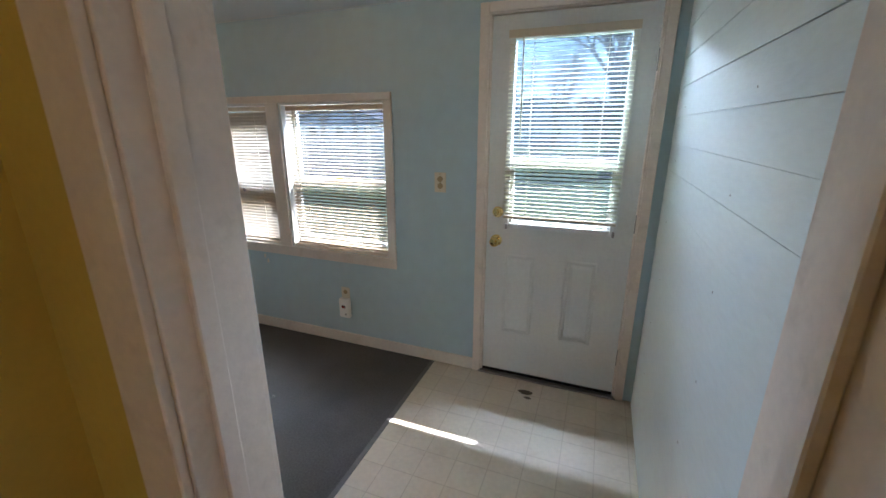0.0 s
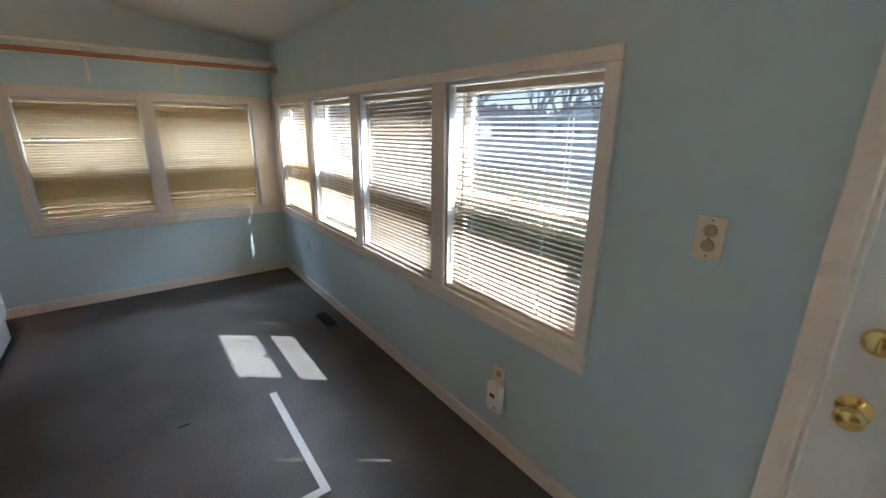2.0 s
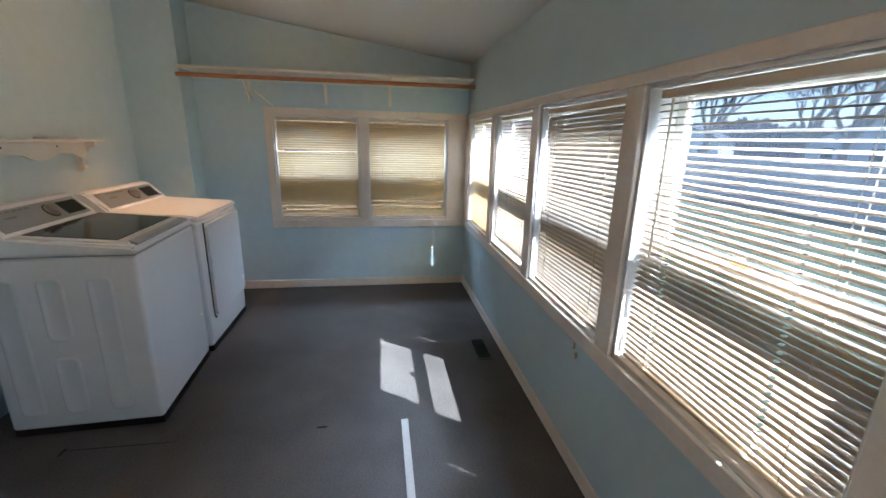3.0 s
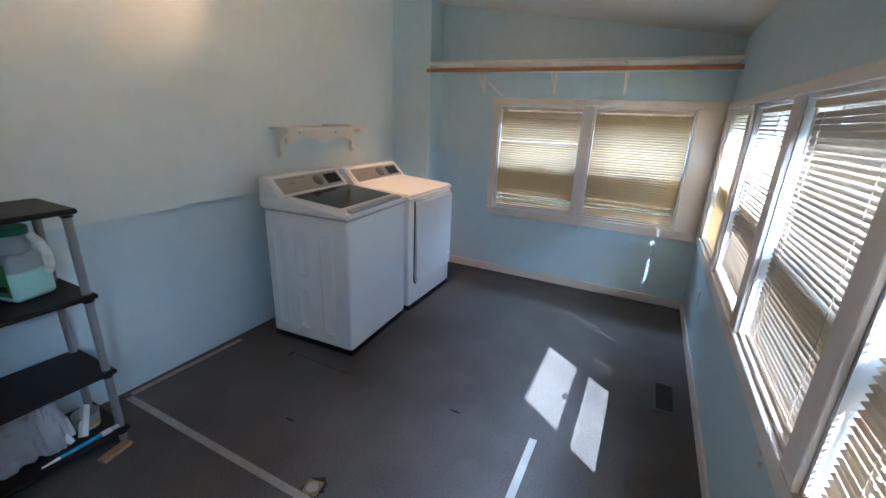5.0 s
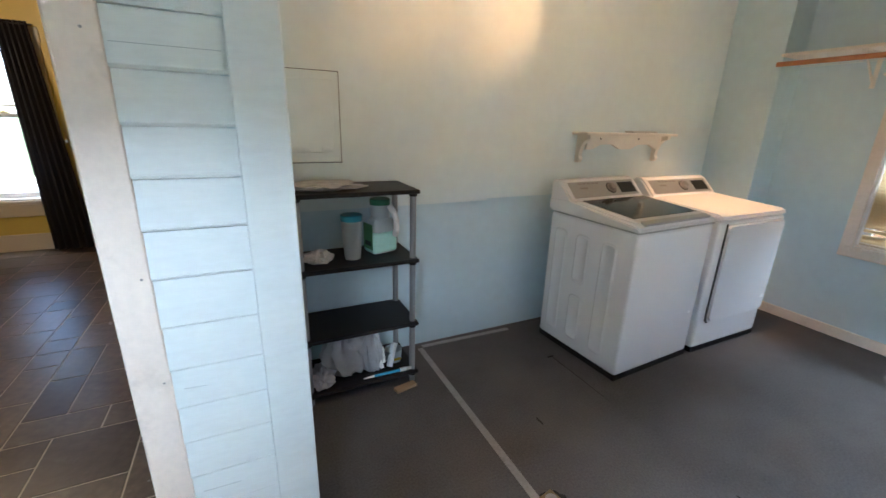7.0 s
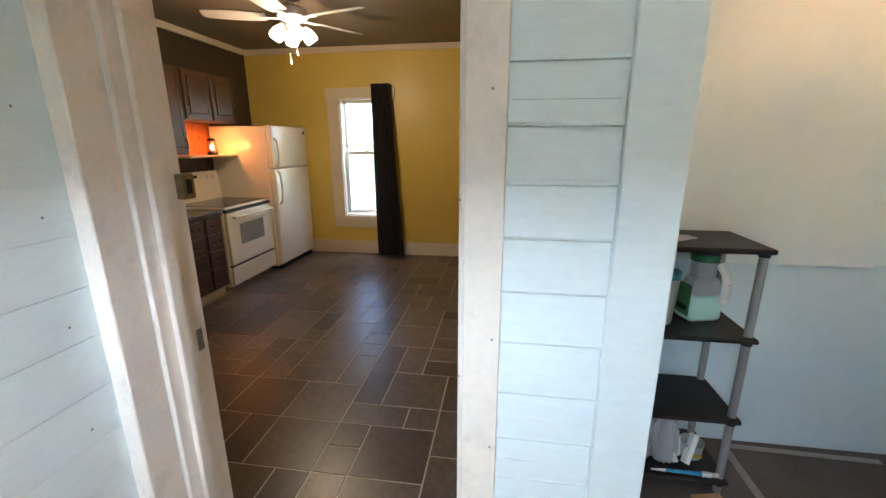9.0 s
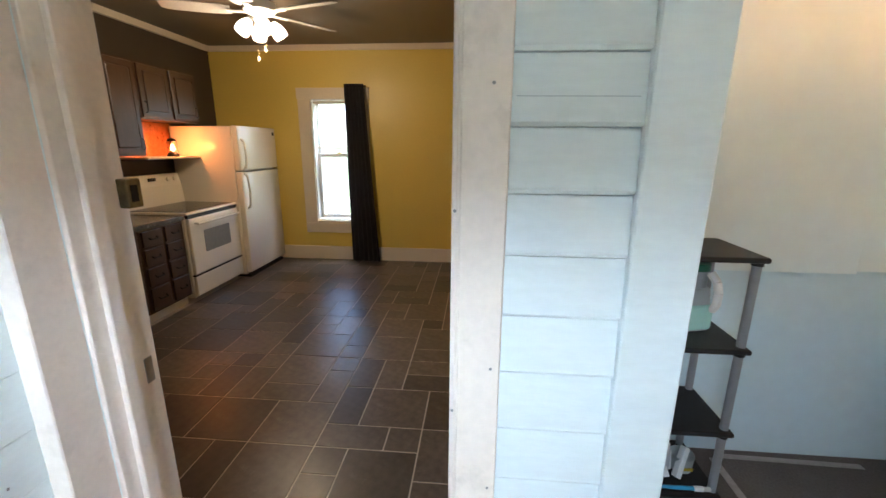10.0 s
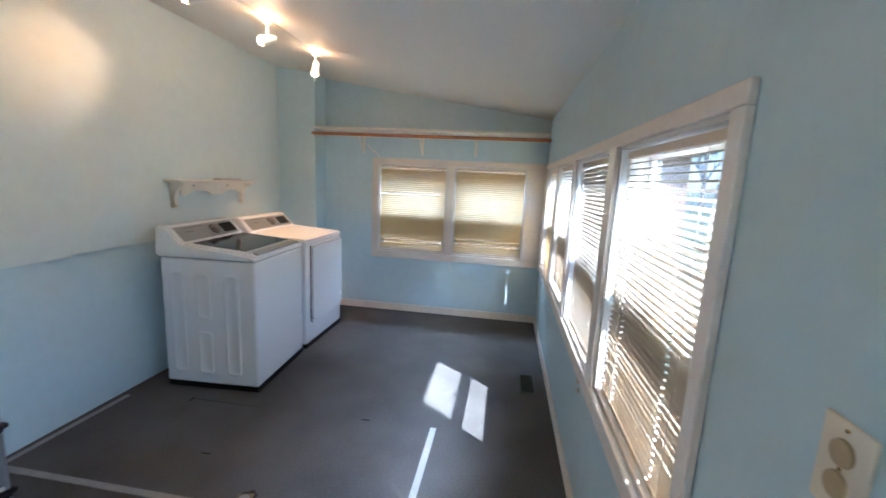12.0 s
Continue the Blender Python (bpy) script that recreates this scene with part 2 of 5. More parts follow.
def vinyl():
    """Sheet vinyl with a faint printed grid of small squares, stained."""
    m = material("cream sheet vinyl", (0.58, 0.52, 0.43), 0.32, var=0.09, scale=2.5, fine=45, bump=0.12, bump_scale=60, stain=(0.36, 0.27, 0.17), stain_amount=0.5, stain_scale=2.2)
    t = m.node_tree
    n, l = t.nodes, t.links
    b = n["Principled BSDF"]
    old = b.inputs["Base Color"].links[0].from_socket
    brick = n.new("ShaderNodeTexBrick")
    brick.offset = 0.0
    brick.inputs["Scale"].default_value = 1
    brick.inputs["Brick Width"].default_value = brick.inputs["Row Height"].default_value = 0.152
    brick.inputs["Mortar Size"].default_value, brick.inputs["Mortar Smooth"].default_value = 0.0035, 0.6
    brick.inputs["Color1"].default_value = (1.04, 1.04, 1.04, 1)
    brick.inputs["Color2"].default_value = (0.97, 0.965, 0.95, 1)
    brick.inputs["Mortar"].default_value = (0.84, 0.82, 0.79, 1)
    tc = n.new("ShaderNodeTexCoord")
    l.new(tc.outputs["Object"], brick.inputs["Vector"])
    mul = n.new("ShaderNodeVectorMath")
    mul.operation = "MULTIPLY"
    l.new(old, mul.inputs[0])
    l.new(brick.outputs["Color"], mul.inputs[1])
    l.new(mul.outputs[0], b.inputs["Base Color"])
    return m


VINYL = vinyl()


# ---- building helpers ----
def thing(name, at=(0, 0, 0), rz=0, label="", category="", group="", kind="", m=None):
    ob = new(name)
    ob.empty_display_size = 0.1
    ob.matrix_world = m if m is not None else pose(*at, 0, 0, rz)
    return tagged(ob, label, category, group, kind)


def part(name, bm, mat, parent=None, label="", kind="", at=(0, 0, 0), rot=(0, 0, 0), smooth=False, category=""):
    """One mesh object out of bm, a child of parent, in the parent's own axes."""
    me = bpy.data.meshes.new(name)
    bmesh.ops.recalc_face_normals(bm, faces=bm.faces)
    bm.to_mesh(me)
    bm.free()
    me.materials.append(mat)
    if smooth:
        for p in me.polygons:
            p.use_smooth = True
        me.set_sharp_from_angle(angle=radians(35))
    ob = new(name, me)
    if parent:
        ob.parent = parent
    ob.matrix_basis = pose(*at, *rot)
    return tagged(ob, label, category, kind=kind)


def share(ob, at, rot=(0, 0, 0)):
    """Another piece on the same mesh and under the same parent."""
    o = new(ob.name.split(".")[0], ob.data)
    o.parent = ob.parent
    o.matrix_basis = pose(*at, *rot)
    return o


def box(x0, y0, z0, x1, y1, z1, bevel=0.0, seg=2, bm=None):
    """A box between two corners, with rounded edges; into bm if given."""
    b = bmesh.new()
    bmesh.ops.create_cube(b, size=1)
    for v in b.verts:
        v.co = Vector(((x0 + x1) / 2 + v.co.x * (x1 - x0), (y0 + y1) / 2 + v.co.y * (y1 - y0), (z0 + z1) / 2 + v.co.z * (z1 - z0)))
    if bevel:
        bmesh.ops.bevel(b, geom=b.edges[:], offset=bevel, segments=seg, affect="EDGES", profile=0.5)
    return join(bm, b)


def join(bm, b):
    if bm is None:
        return b
    me = bpy.data.meshes.new("tmp")
    b.to_mesh(me)
    b.free()
    bm.from_mesh(me)
    bpy.data.meshes.remove(me)
    return bm


def tube(p, q, r0, r1=None, n=12, bm=None, caps=True):
    """A round bar from p to q."""
    b = bmesh.new()
    p, q = Vector(p), Vector(q)
    bmesh.ops.create_cone(b, cap_ends=caps, segments=n, radius1=r0, radius2=r0 if r1 is None else r1, depth=(q - p).length)
    m = (q - p).to_track_quat("Z", "Y").to_matrix().to_4x4()
    bmesh.ops.transform(b, matrix=Matrix.Translation((p + q) / 2) @ m, verts=b.verts)
    return join(bm, b)


def lathe(profile, n=24, bm=None, matrix=None):
    """Turned shape: (radius, height) pairs round z."""
    b = bmesh.new()
    rings = []
    for r, z in profile:
        rings.append([b.verts.new((r * math.cos(2 * math.pi * i / n), r * math.sin(2 * math.pi * i / n), z)) for i in range(n)] if r > 1e-6 else [b.verts.new((0, 0, z))])
    for a, c in zip(rings, rings[1:]):
        for i in range(n):
            j = (i + 1) % n
            if len(a) == 1 and len(c) == 1:
                continue
            if len(a) == 1:
                b.faces.new((a[0], c[i], c[j]))
            elif len(c) == 1:
                b.faces.new((a[i], a[j], c[0]))
            else:
                b.faces.new((a[i], a[j], c[j], c[i]))
    if matrix is not None:
        bmesh.ops.transform(b, matrix=matrix, verts=b.verts)
    return join(bm, b)


def prism(points, axis, a, c, bm=None):
    """An outline in the other two axes, pushed from a to c along axis (0 x, 1 y, 2 z)."""
    b = bmesh.new()
    rows = []
    for v in (a, c):
        row = []
        for p in points:
            co = list(p)
            co.insert(axis, v)
            row.append(b.verts.new(co))
        rows.append(row)
    b.faces.new(rows[0])
    b.faces.new(rows[1][::-1])
    k = len(points)
    for i in range(k):
        b.faces.new((rows[0][i], rows[0][(i + 1) % k], rows[1][(i + 1) % k], rows[1][i]))
    return join(bm, b)


def wall(axis, face, back, u0, u1, z0, top, holes=()):
    """A wall along x (axis 0) or y (axis 1), from its face to its back, with rectangular holes (u0, z0, u1, z1) through it.
    top: a height, or a function of y."""
    us = sorted({u0, u1, *[h[0] for h in holes], *[h[2] for h in holes]})
    ztop = 9.0
    zs = sorted({z0, ztop, *[h[1] for h in holes], *[h[3] for h in holes]})
    solid = {(i, j): not any(h[0] - 1e-6 <= us[i] and us[i + 1] <= h[2] + 1e-6 and h[1] - 1e-6 <= zs[j] and zs[j + 1] <= h[3] + 1e-6 for h in holes)
             for i in range(len(us) - 1) for j in range(len(zs) - 1)}
    b = bmesh.new()

    def v(u, d, z):
        y = u if axis else d
        zz = (top(y) if callable(top) else top) if z == ztop else z
        return b.verts.new((u, d, zz) if axis == 0 else (d, u, zz))
    for (i, j), s in solid.items():
        if not s:
            continue
        a, c, e, g = us[i], us[i + 1], zs[j], zs[j + 1]
        for d in (face, back):
            b.faces.new((v(a, d, e), v(c, d, e), v(c, d, g), v(a, d, g)))
        for (di, dj), (p, q) in {(-1, 0): ((a, e), (a, g)), (1, 0): ((c, e), (c, g)), (0, -1): ((a, e), (c, e)), (0, 1): ((a, g), (c, g))}.items():
            if not solid.get((i + di, j + dj), False):
                b.faces.new((v(p[0], face, p[1]), v(q[0], face, q[1]), v(q[0], back, q[1]), v(p[0], back, p[1])))
    bmesh.ops.remove_doubles(b, verts=b.verts, dist=1e-5)
    return b


# ---- the porch room: plan ----
X_E, Y_S, Y_K = 5.052, -2.85, -1.71
X_COR, X_KW = 3.76, 3.88
FLOOR_K, CEIL_K = 0.13, 2.60
X_KE, Y_KS, Y_KN = 7.25, -5.75, -1.87
WIN_N = [(0.15, 0.92), (1.01, 1.76), (1.86, 2.65), (2.75, 3.53)]
WIN_W = [(-1.80, -1.04), (-0.96, -0.20)]
Z_SILL, Z_HEAD = 0.69, 1.655
DOOR_X0, DOOR_X1, DOOR_H = 4.165, 4.945, 2.045
OPEN_X0, OPEN_X1, OPEN_H = 4.175, 5.00, 2.20


def ceil_z(y):
    return 2.15 + 0.152 * max(-y, -0.6)


def wall_top(y):
    return ceil_z(y) + 0.05


structure = dict(kind="structure")
part("floor", box(-0.15, -2.98, -0.12, 3.83, 0.12, 0.0), CARPET, label="worn charcoal carpet floor with scuffs", **structure)
vin = part("floor", box(3.83, -1.72, -0.12, 5.16, 0.12, 0.001), VINYL, label="stained cream sheet vinyl floor by the door", **structure)
part("floor", box(3.77, -5.9, -0.12, 7.4, -1.725, FLOOR_K - 0.0022), GROUT, label="kitchen floor bed with pale grout", **structure)
tile_floor = new("floor_tiles")
tagged(tile_floor, "brown slate-look floor tiles in mixed sizes", kind="structure")

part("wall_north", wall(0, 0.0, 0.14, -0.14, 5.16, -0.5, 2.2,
     [(a, Z_SILL, c, Z_HEAD) for a, c in WIN_N] + [(DOOR_X0 - 0.02, -0.02, DOOR_X1 + 0.02, DOOR_H + 0.02)]), BLUE_BACKLIT, label="light blue painted window wall", **structure)
part("wall_west", wall(1, 0.0, -0.14, -2.98, 0.0, -0.5, wall_top, [(a, Z_SILL, c, Z_HEAD) for a, c in WIN_W]), BLUE, label="light blue painted end wall with two windows", **structure)
part("wall_south", wall(0, Y_S, Y_S - 0.13, -0.0, X_COR, -0.12, 2.75), BLUE, label="light blue lower wall behind the washer", **structure)
part("wall_corner_box", box(0.0, Y_S, 0.0, 0.26, -2.42, 2.72), BLUE, label="boxed-out light blue wall corner", **structure)
part("wall_recess", wall(1, X_COR, X_KW, Y_S - 0.13, Y_K - 0.0, -0.12, wall_top), BLUE, label="light blue recess wall", **structure)
part("wall_kitchen_door", wall(0, Y_K, Y_KN + 0.004, X_KW, 5.16, -0.12, 2.75, [(OPEN_X0, FLOOR_K - 0.02, OPEN_X1, OPEN_H)]), SIDING, label="pale blue wall round the kitchen doorway", **structure)
part("wall_east", wall(1, X_E, X_E + 0.14, Y_K, 0.0, -0.5, wall_top), SIDING, label="pale blue wall under the lapped siding", **structure)
slab = bmesh.new()
prism([(0.4, ceil_z(0.4)), (-2.99, ceil_z(-2.99)), (-2.99, ceil_z(-2.99) + 0.1), (0.4, ceil_z(0.4) + 0.1)], 0, -0.5, 5.4, slab)
part("ceiling", slab, CEIL, label="sloping white painted ceiling", **structure)

# upper panel of the south wall, proud of the lower, in two sheets with slightly uneven lower edges
pan = box(0.262, Y_S, 0.985, 2.44, Y_S + 0.019, 2.60)
box(2.44, Y_S, 0.972, X_COR - 0.002, Y_S + 0.0185, 2.60, bm=pan)
part("wall_panel", pan, PALE, label="pale upper wall sheets lapped over the lower wall", **structure)

# kitchen shell
part("wall_kitchen_north", wall(0, Y_KN, Y_KN + 0.006, X_KW, X_KE, FLOOR_K, CEIL_K, [(OPEN_X0, FLOOR_K - 0.01, OPEN_X1, OPEN_H)]), YELLOW, label="yellow kitchen wall with doorway", **structure)
part("wall_kitchen_north_east", wall(0, Y_KN + 0.006, Y_KN + 0.13, 5.16, X_KE + 0.14, -0.12, 2.75), YELLOW, label="yellow kitchen wall", **structure)
part("wall_kitchen_west", wall(1, X_KW, X_KW - 0.12, Y_KS - 0.14, Y_S - 0.13, -0.12, 2.75), YELLOW, label="yellow kitchen wall", **structure)
part("wall_kitchen_west", box(X_KW + 0.0, Y_S - 0.13, FLOOR_K, X_KW + 0.006, Y_KN, CEIL_K), YELLOW, label="yellow kitchen wall", **structure)
KWIN = (5.50, 0.62, 6.08, 2.03)
part("wall_kitchen_south", wall(0, Y_KS, Y_KS - 0.14, X_KW, X_KE + 0.14, -0.12, 2.75, [KWIN]), YELLOW, label="yellow kitchen wall with a tall window", **structure)
part("wall_kitchen_east", wall(1, X_KE, X_KE + 0.14, Y_KS, Y_KN + 0.006, -0.12, 2.75), BROWNWALL, label="dark brown kitchen wall behind the cabinets", **structure)
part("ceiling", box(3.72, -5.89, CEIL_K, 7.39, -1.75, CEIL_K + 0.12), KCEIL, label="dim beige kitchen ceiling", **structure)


# ---- trim of the porch ----
def boards(name, mat, specs, label, parent=None):
    """Each board a part of its own under one piece of trim."""
    p = parent or tagged(new(name), label, kind="structure")
    for s in specs:
        part("board", box(*s[:6], bevel=0.003, seg=1), mat, p)
    return p


boards("baseboard", TRIM, [(0.013, -0.013, 0.002, 4.105, -0.001, 0.082)], "cream painted baseboard below the windows")
boards("baseboard", TRIM, [(0.001, -2.419, 0.002, 0.013, -0.001, 0.082)], "cream painted baseboard on the end wall")
boards("trim", TRIM, [(0.014, -0.018, Z_HEAD, 3.58, 0.0, 1.70), (0.014, -0.02, 0.62, 3.58, 0.0, Z_SILL), (3.53, -0.0185, Z_SILL, 3.58, 0.0, Z_HEAD),
                      (0.014, -0.0185, Z_SILL, 0.15, 0.0, Z_HEAD)] +
       [(WIN_N[i][1], -0.0185, Z_SILL, WIN_N[i + 1][0], 0.0, Z_HEAD) for i in range(3)], "cream casing round the four windows")
boards("trim", TRIM, [(0.0, -1.87, Z_HEAD, 0.018, -0.02, 1.71), (0.0, -1.87, 0.615, 0.02, -0.02, Z_SILL), (0.0, -1.87, Z_SILL, 0.0185, -1.80, Z_HEAD),
                      (0.0, -1.04, Z_SILL, 0.0185, -0.96, Z_HEAD), (0.0, -0.20, Z_SILL, 0.0185, -0.02, Z_HEAD)], "cream casing round the two end windows")


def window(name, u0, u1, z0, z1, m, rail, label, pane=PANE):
    """A double-hung window in a hole of width u1-u0: x along, y outwards."""
    w = thing(name, m=m, kind="structure", label=label)
    lin = box(u0, 0.0, z0, u0 + 0.012, 0.13, z1)
    box(u1 - 0.012, 0.0, z0, u1, 0.13, z1, bm=lin)
    box(u0 + 0.012, 0.0, z1 - 0.012, u1 - 0.012, 0.13, z1, bm=lin)
    part("window_frame", lin, SASH, w)
    part("window_sill", box(u0 + 0.012, 0.0, z0, u1 - 0.012, 0.15, z0 + 0.02, 0.003, 1), TRIM, w)
    a, b = u0 + 0.013, u1 - 0.013
    for nm, y, lo, hi in (("lower_sash", 0.065, z0 + 0.021, rail + 0.02), ("upper_sash", 0.097, rail - 0.02, z1 - 0.013)):
        s = box(a, y, lo, a + 0.04, y + 0.03, hi, 0.003, 1)
        box(b - 0.04, y, lo, b, y + 0.03, hi, 0.003, 1, bm=s)
        box(a + 0.04, y, lo, b - 0.04, y + 0.03, lo + (0.05 if nm == "lower_sash" else 0.035), 0.003, 1, bm=s)
        box(a + 0.04, y, hi - 0.035, b - 0.04, y + 0.03, hi, 0.003, 1, bm=s)
        so = part(nm, s, SASH, w)
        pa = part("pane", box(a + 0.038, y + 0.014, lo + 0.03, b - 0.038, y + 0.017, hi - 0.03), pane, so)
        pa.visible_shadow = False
    c = (a + b) / 2
    lock = box(c - 0.03, 0.05, rail + 0.02, c + 0.03, 0.075, rail + 0.03, 0.003, 1)
    lathe([(0, 0), (0.012, 0), (0.012, 0.012), (0, 0.016)], 12, lock, pose(c, 0.06, rail + 0.03))
    part("sash_lock", lock, BRASS, w)
    return w


def blind(u0, u1, z_top, z_bot, m, tilt, mat, label, sag=0.0, wand=True, y=0.03, pitch=0.0212, bent=(), slip=0.0, wild=12, holes=()):
    """A venetian blind: x along, z up, y outwards; tilt in degrees, room edge down positive."""
    b = thing("window_blind", m=m, label=label, category="window blind", group="window blinds")
    part("headrail", box(u0, y - 0.014, z_top - 0.026, u1, y + 0.014, z_top, 0.002, 1), RAIL, b)
    part("bottom_rail", box(u0, y - 0.012, z_bot, u1, y + 0.012, z_bot + 0.014, 0.003, 1), RAIL, b, rot=(0, 0, 0))
    me = bmesh.new()
    w, crown, k = 0.0125, 0.0022, 4
    rows = []
    mid = (u0 + u1) / 2
    xs = [u0 - mid, *[h - mid + e for h in holes for e in (-0.006, 0.006)], u1 - mid]
    for i in range(k + 1):
        s = -1 + 2 * i / k
        rows.append([me.verts.new((x, s * w, crown * (1 - s * s) + dz)) for x in xs for dz in (0.0003, -0.0003)])
    for j, (r, q) in enumerate(zip(rows, rows[1:])):
        for c in range(len(xs) - 1):
            if c % 2 and j in (1, 2):
                continue
            a = 2 * c
            me.faces.new((r[a], r[a + 2], q[a + 2], q[a]))
            me.faces.new((r[a + 1], q[a + 1], q[a + 3], r[a + 3]))
    n = int((z_top - 0.035 - z_bot - 0.014) / pitch)
    rnd = random.Random(int(u0 * 100) + n)
    first = None
    for i in range(n):
        z = z_bot + 0.014 + (i + 0.7) * pitch
        f = i / n
        roll = sag * f + rnd.uniform(-0.1, 0.1)
        tt = tilt[0] + (tilt[1] - tilt[0]) * f + rnd.uniform(-2.0, 2.0)
        yy = rnd.uniform(-0.001, 0.001)
        if i in bent:
            roll += 1.1 * (1 if i % 2 else -1)
            tt += wild
        at, rot = ((u0 + u1) / 2 + slip * (1 if i in bent else 0), y + yy, z), (tt, roll, 0)
        if first is None:
            first = part("slat", me, mat, b, at=at, rot=rot, smooth=True)
        else:
            share(first, at, rot)
    for c in (u0 + 0.12, u1 - 0.12):
        for dy in (-0.013, 0.013):
            part("ladder_cord", tube((c, y + dy, z_bot + 0.01), (c, y + dy, z_top - 0.02), 0.0009, n=5), CORD, b)
    if wand:
        part("tilt_wand", tube((u0 + 0.07, y - 0.022, z_top - 0.03), (u0 + 0.075, y - 0.024, z_top - 0.52), 0.004, n=8), CORD, b)
    return b


FLIP_W = Matrix(((0, -1, 0, 0), (1, 0, 0, 0), (0, 0, 1, 0), (0, 0, 0, 1)))
for i, (a, c) in enumerate(WIN_N):
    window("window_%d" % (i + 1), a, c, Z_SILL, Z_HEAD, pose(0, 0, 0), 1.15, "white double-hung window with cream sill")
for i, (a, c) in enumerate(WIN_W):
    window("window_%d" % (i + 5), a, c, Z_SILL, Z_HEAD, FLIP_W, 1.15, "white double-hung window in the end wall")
TILT = [(21, 18), (22, 19), (50, 58), (18, 14)]
BOT = [0.71, 0.755, 0.712, 0.715]
SAG = [0.4, 0.0, -0.9, 0.0]
for i, (a, c) in enumerate(WIN_N):
    blind(a + 0.035, c - 0.016, Z_HEAD - 0.02, BOT[i], pose(0, 0, 0), TILT[i], SLAT_Y if i == 0 else SLAT,
          ["yellowed ivory blind, half closed", "ivory venetian blind with open slats", "ivory venetian blind, nearly closed, slightly askew", "ivory venetian blind with open slats and tilt wand"][i], sag=SAG[i], holes=[(0.273,), (1.25, 1.655), (), (2.916, 3.316)][i])
blind(WIN_W[0][0] + 0.015, WIN_W[0][1] - 0.02, Z_HEAD - 0.02, 0.71, FLIP_W, (50, 54), SLAT_Y, "yellowed closed blind with bent lower slats", bent=(2, 3, 4, 28, 42), wand=False, wild=-26)
blind(WIN_W[1][0] + 0.015, WIN_W[1][1] - 0.02, Z_HEAD - 0.02, 0.71, FLIP_W, (49, 53), SLAT_Y, "yellowed closed blind with gaps near its bottom", bent=(3, 4, 6, 41), wand=False, wild=-26)


# ---- the porch door ----
door = thing("door_1", kind="structure", label="closed white half-glazed exterior door with two lower panels")
X0, X1, DY = DOOR_X0, DOOR_X1, 0.012
leaf = wall(0, DY, DY + 0.04, X0 + 0.003, X1 - 0.003, 0.02, DOOR_H - 0.004, [(4.29, 0.985, 4.83, 1.925)])
part("door_leaf", leaf, DOOR, door)
for a, c in ((4.28, 4.455), (4.62, 4.79)):
    p = bmesh.new()
    o = [(a, 0.30), (c, 0.30), (c, 0.80), (a, 0.80)]
    rings = []
    for inset, d in ((0, 0), (0.008, -0.005), (0.016, -0.005), (0.024, 0.0006), (0.045, -0.0035)):
        rings.append([p.verts.new((x + (inset if x == a else -inset), DY + d, z + (inset if z == 0.30 else -inset))) for x, z in o])
    for r, q in zip(rings, rings[1:]):
        for i in range(4):
            p.faces.new((r[i], r[(i + 1) % 4], q[(i + 1) % 4], q[i]))
    p.faces.new(rings[-1])
    part("door_panel", p, DOOR, door)
fr = box(4.262, DY - 0.012, 0.957, 4.292, DY, 1.953, 0.004, 2)
box(4.828, DY - 0.012, 0.957, 4.858, DY, 1.953, 0.004, 2, bm=fr)
box(4.292, DY - 0.012, 0.957, 4.828, DY, 0.987, 0.004, 2, bm=fr)
box(4.292, DY - 0.012, 1.923, 4.828, DY, 1.953, 0.004, 2, bm=fr)
part("window_frame", fr, DOOR, door)
rl = box(4.292, DY + 0.004, 1.30, 4.828, DY + 0.034, 1.345, 0.003, 1)
box(4.292, DY + 0.002, 0.987, 4.312, DY + 0.026, 1.30, 0.002, 1, bm=rl)
box(4.808, DY + 0.002, 0.987, 4.828, DY + 0.026, 1.30, 0.002, 1, bm=rl)
box(4.312, DY + 0.002, 0.987, 4.808, DY + 0.026, 1.0, 0.002, 1, bm=rl)
part("window_rail", rl, SASH, door)
for z0, z1 in ((1.0, 1.30), (1.345, 1.923)):
    pn = part("pane", box(4.293, DY + 0.018, z0, 4.827, DY + 0.021, z1), PANE_DOOR, door)
    pn.visible_shadow = False


def knob(name, x, z, big):
    if big:
        prof = [(0.0, 0), (0.033, 0), (0.033, 0.004), (0.024, 0.009), (0.012, 0.013), (0.011, 0.03), (0.02, 0.036), (0.027, 0.047), (0.027, 0.056), (0.02, 0.064), (0.006, 0.067), (0, 0.067)]
    else:
        prof = [(0.0, 0), (0.031, 0), (0.031, 0.006), (0.026, 0.012), (0.01, 0.014), (0, 0.014)]
    k = part(name, lathe(prof, 28, matrix=pose(x, DY, z, 90)), BRASS, door, smooth=True)
    if not big:
        part("thumb_turn", box(x - 0.004, DY - 0.03, z - 0.016, x + 0.004, DY - 0.012, z + 0.016, 0.003, 2), BRASS, k)


knob("door_knob", 4.226, 0.876, True)
knob("deadbolt", 4.23, 1.043, False)
for z in (1.80, 1.03, 0.26):
    h = box(X1 - 0.002, DY - 0.006, z - 0.045, X1 + 0.018, DY + 0.004, z + 0.045, 0.001, 1)
    tube((X1 + 0.003, DY - 0.006, z - 0.048), (X1 + 0.003, DY - 0.006, z + 0.048), 0.006, n=10, bm=h)
    part("hinge", h, STEEL, door)
part("door_sweep", box(X0 + 0.003, DY - 0.004, 0.012, X1 - 0.003, DY + 0.004, 0.03), BLACKHOLE, door)
part("threshold", box(X0 - 0.02, -0.025, 0.0015, X1 + 0.02, 0.12, 0.013, 0.003, 1), STEEL, door)
part("door_stop", box(X0 - 0.016, 0.055, 0.013, X0 + 0.01, 0.07, DOOR_H), JAMB, door)
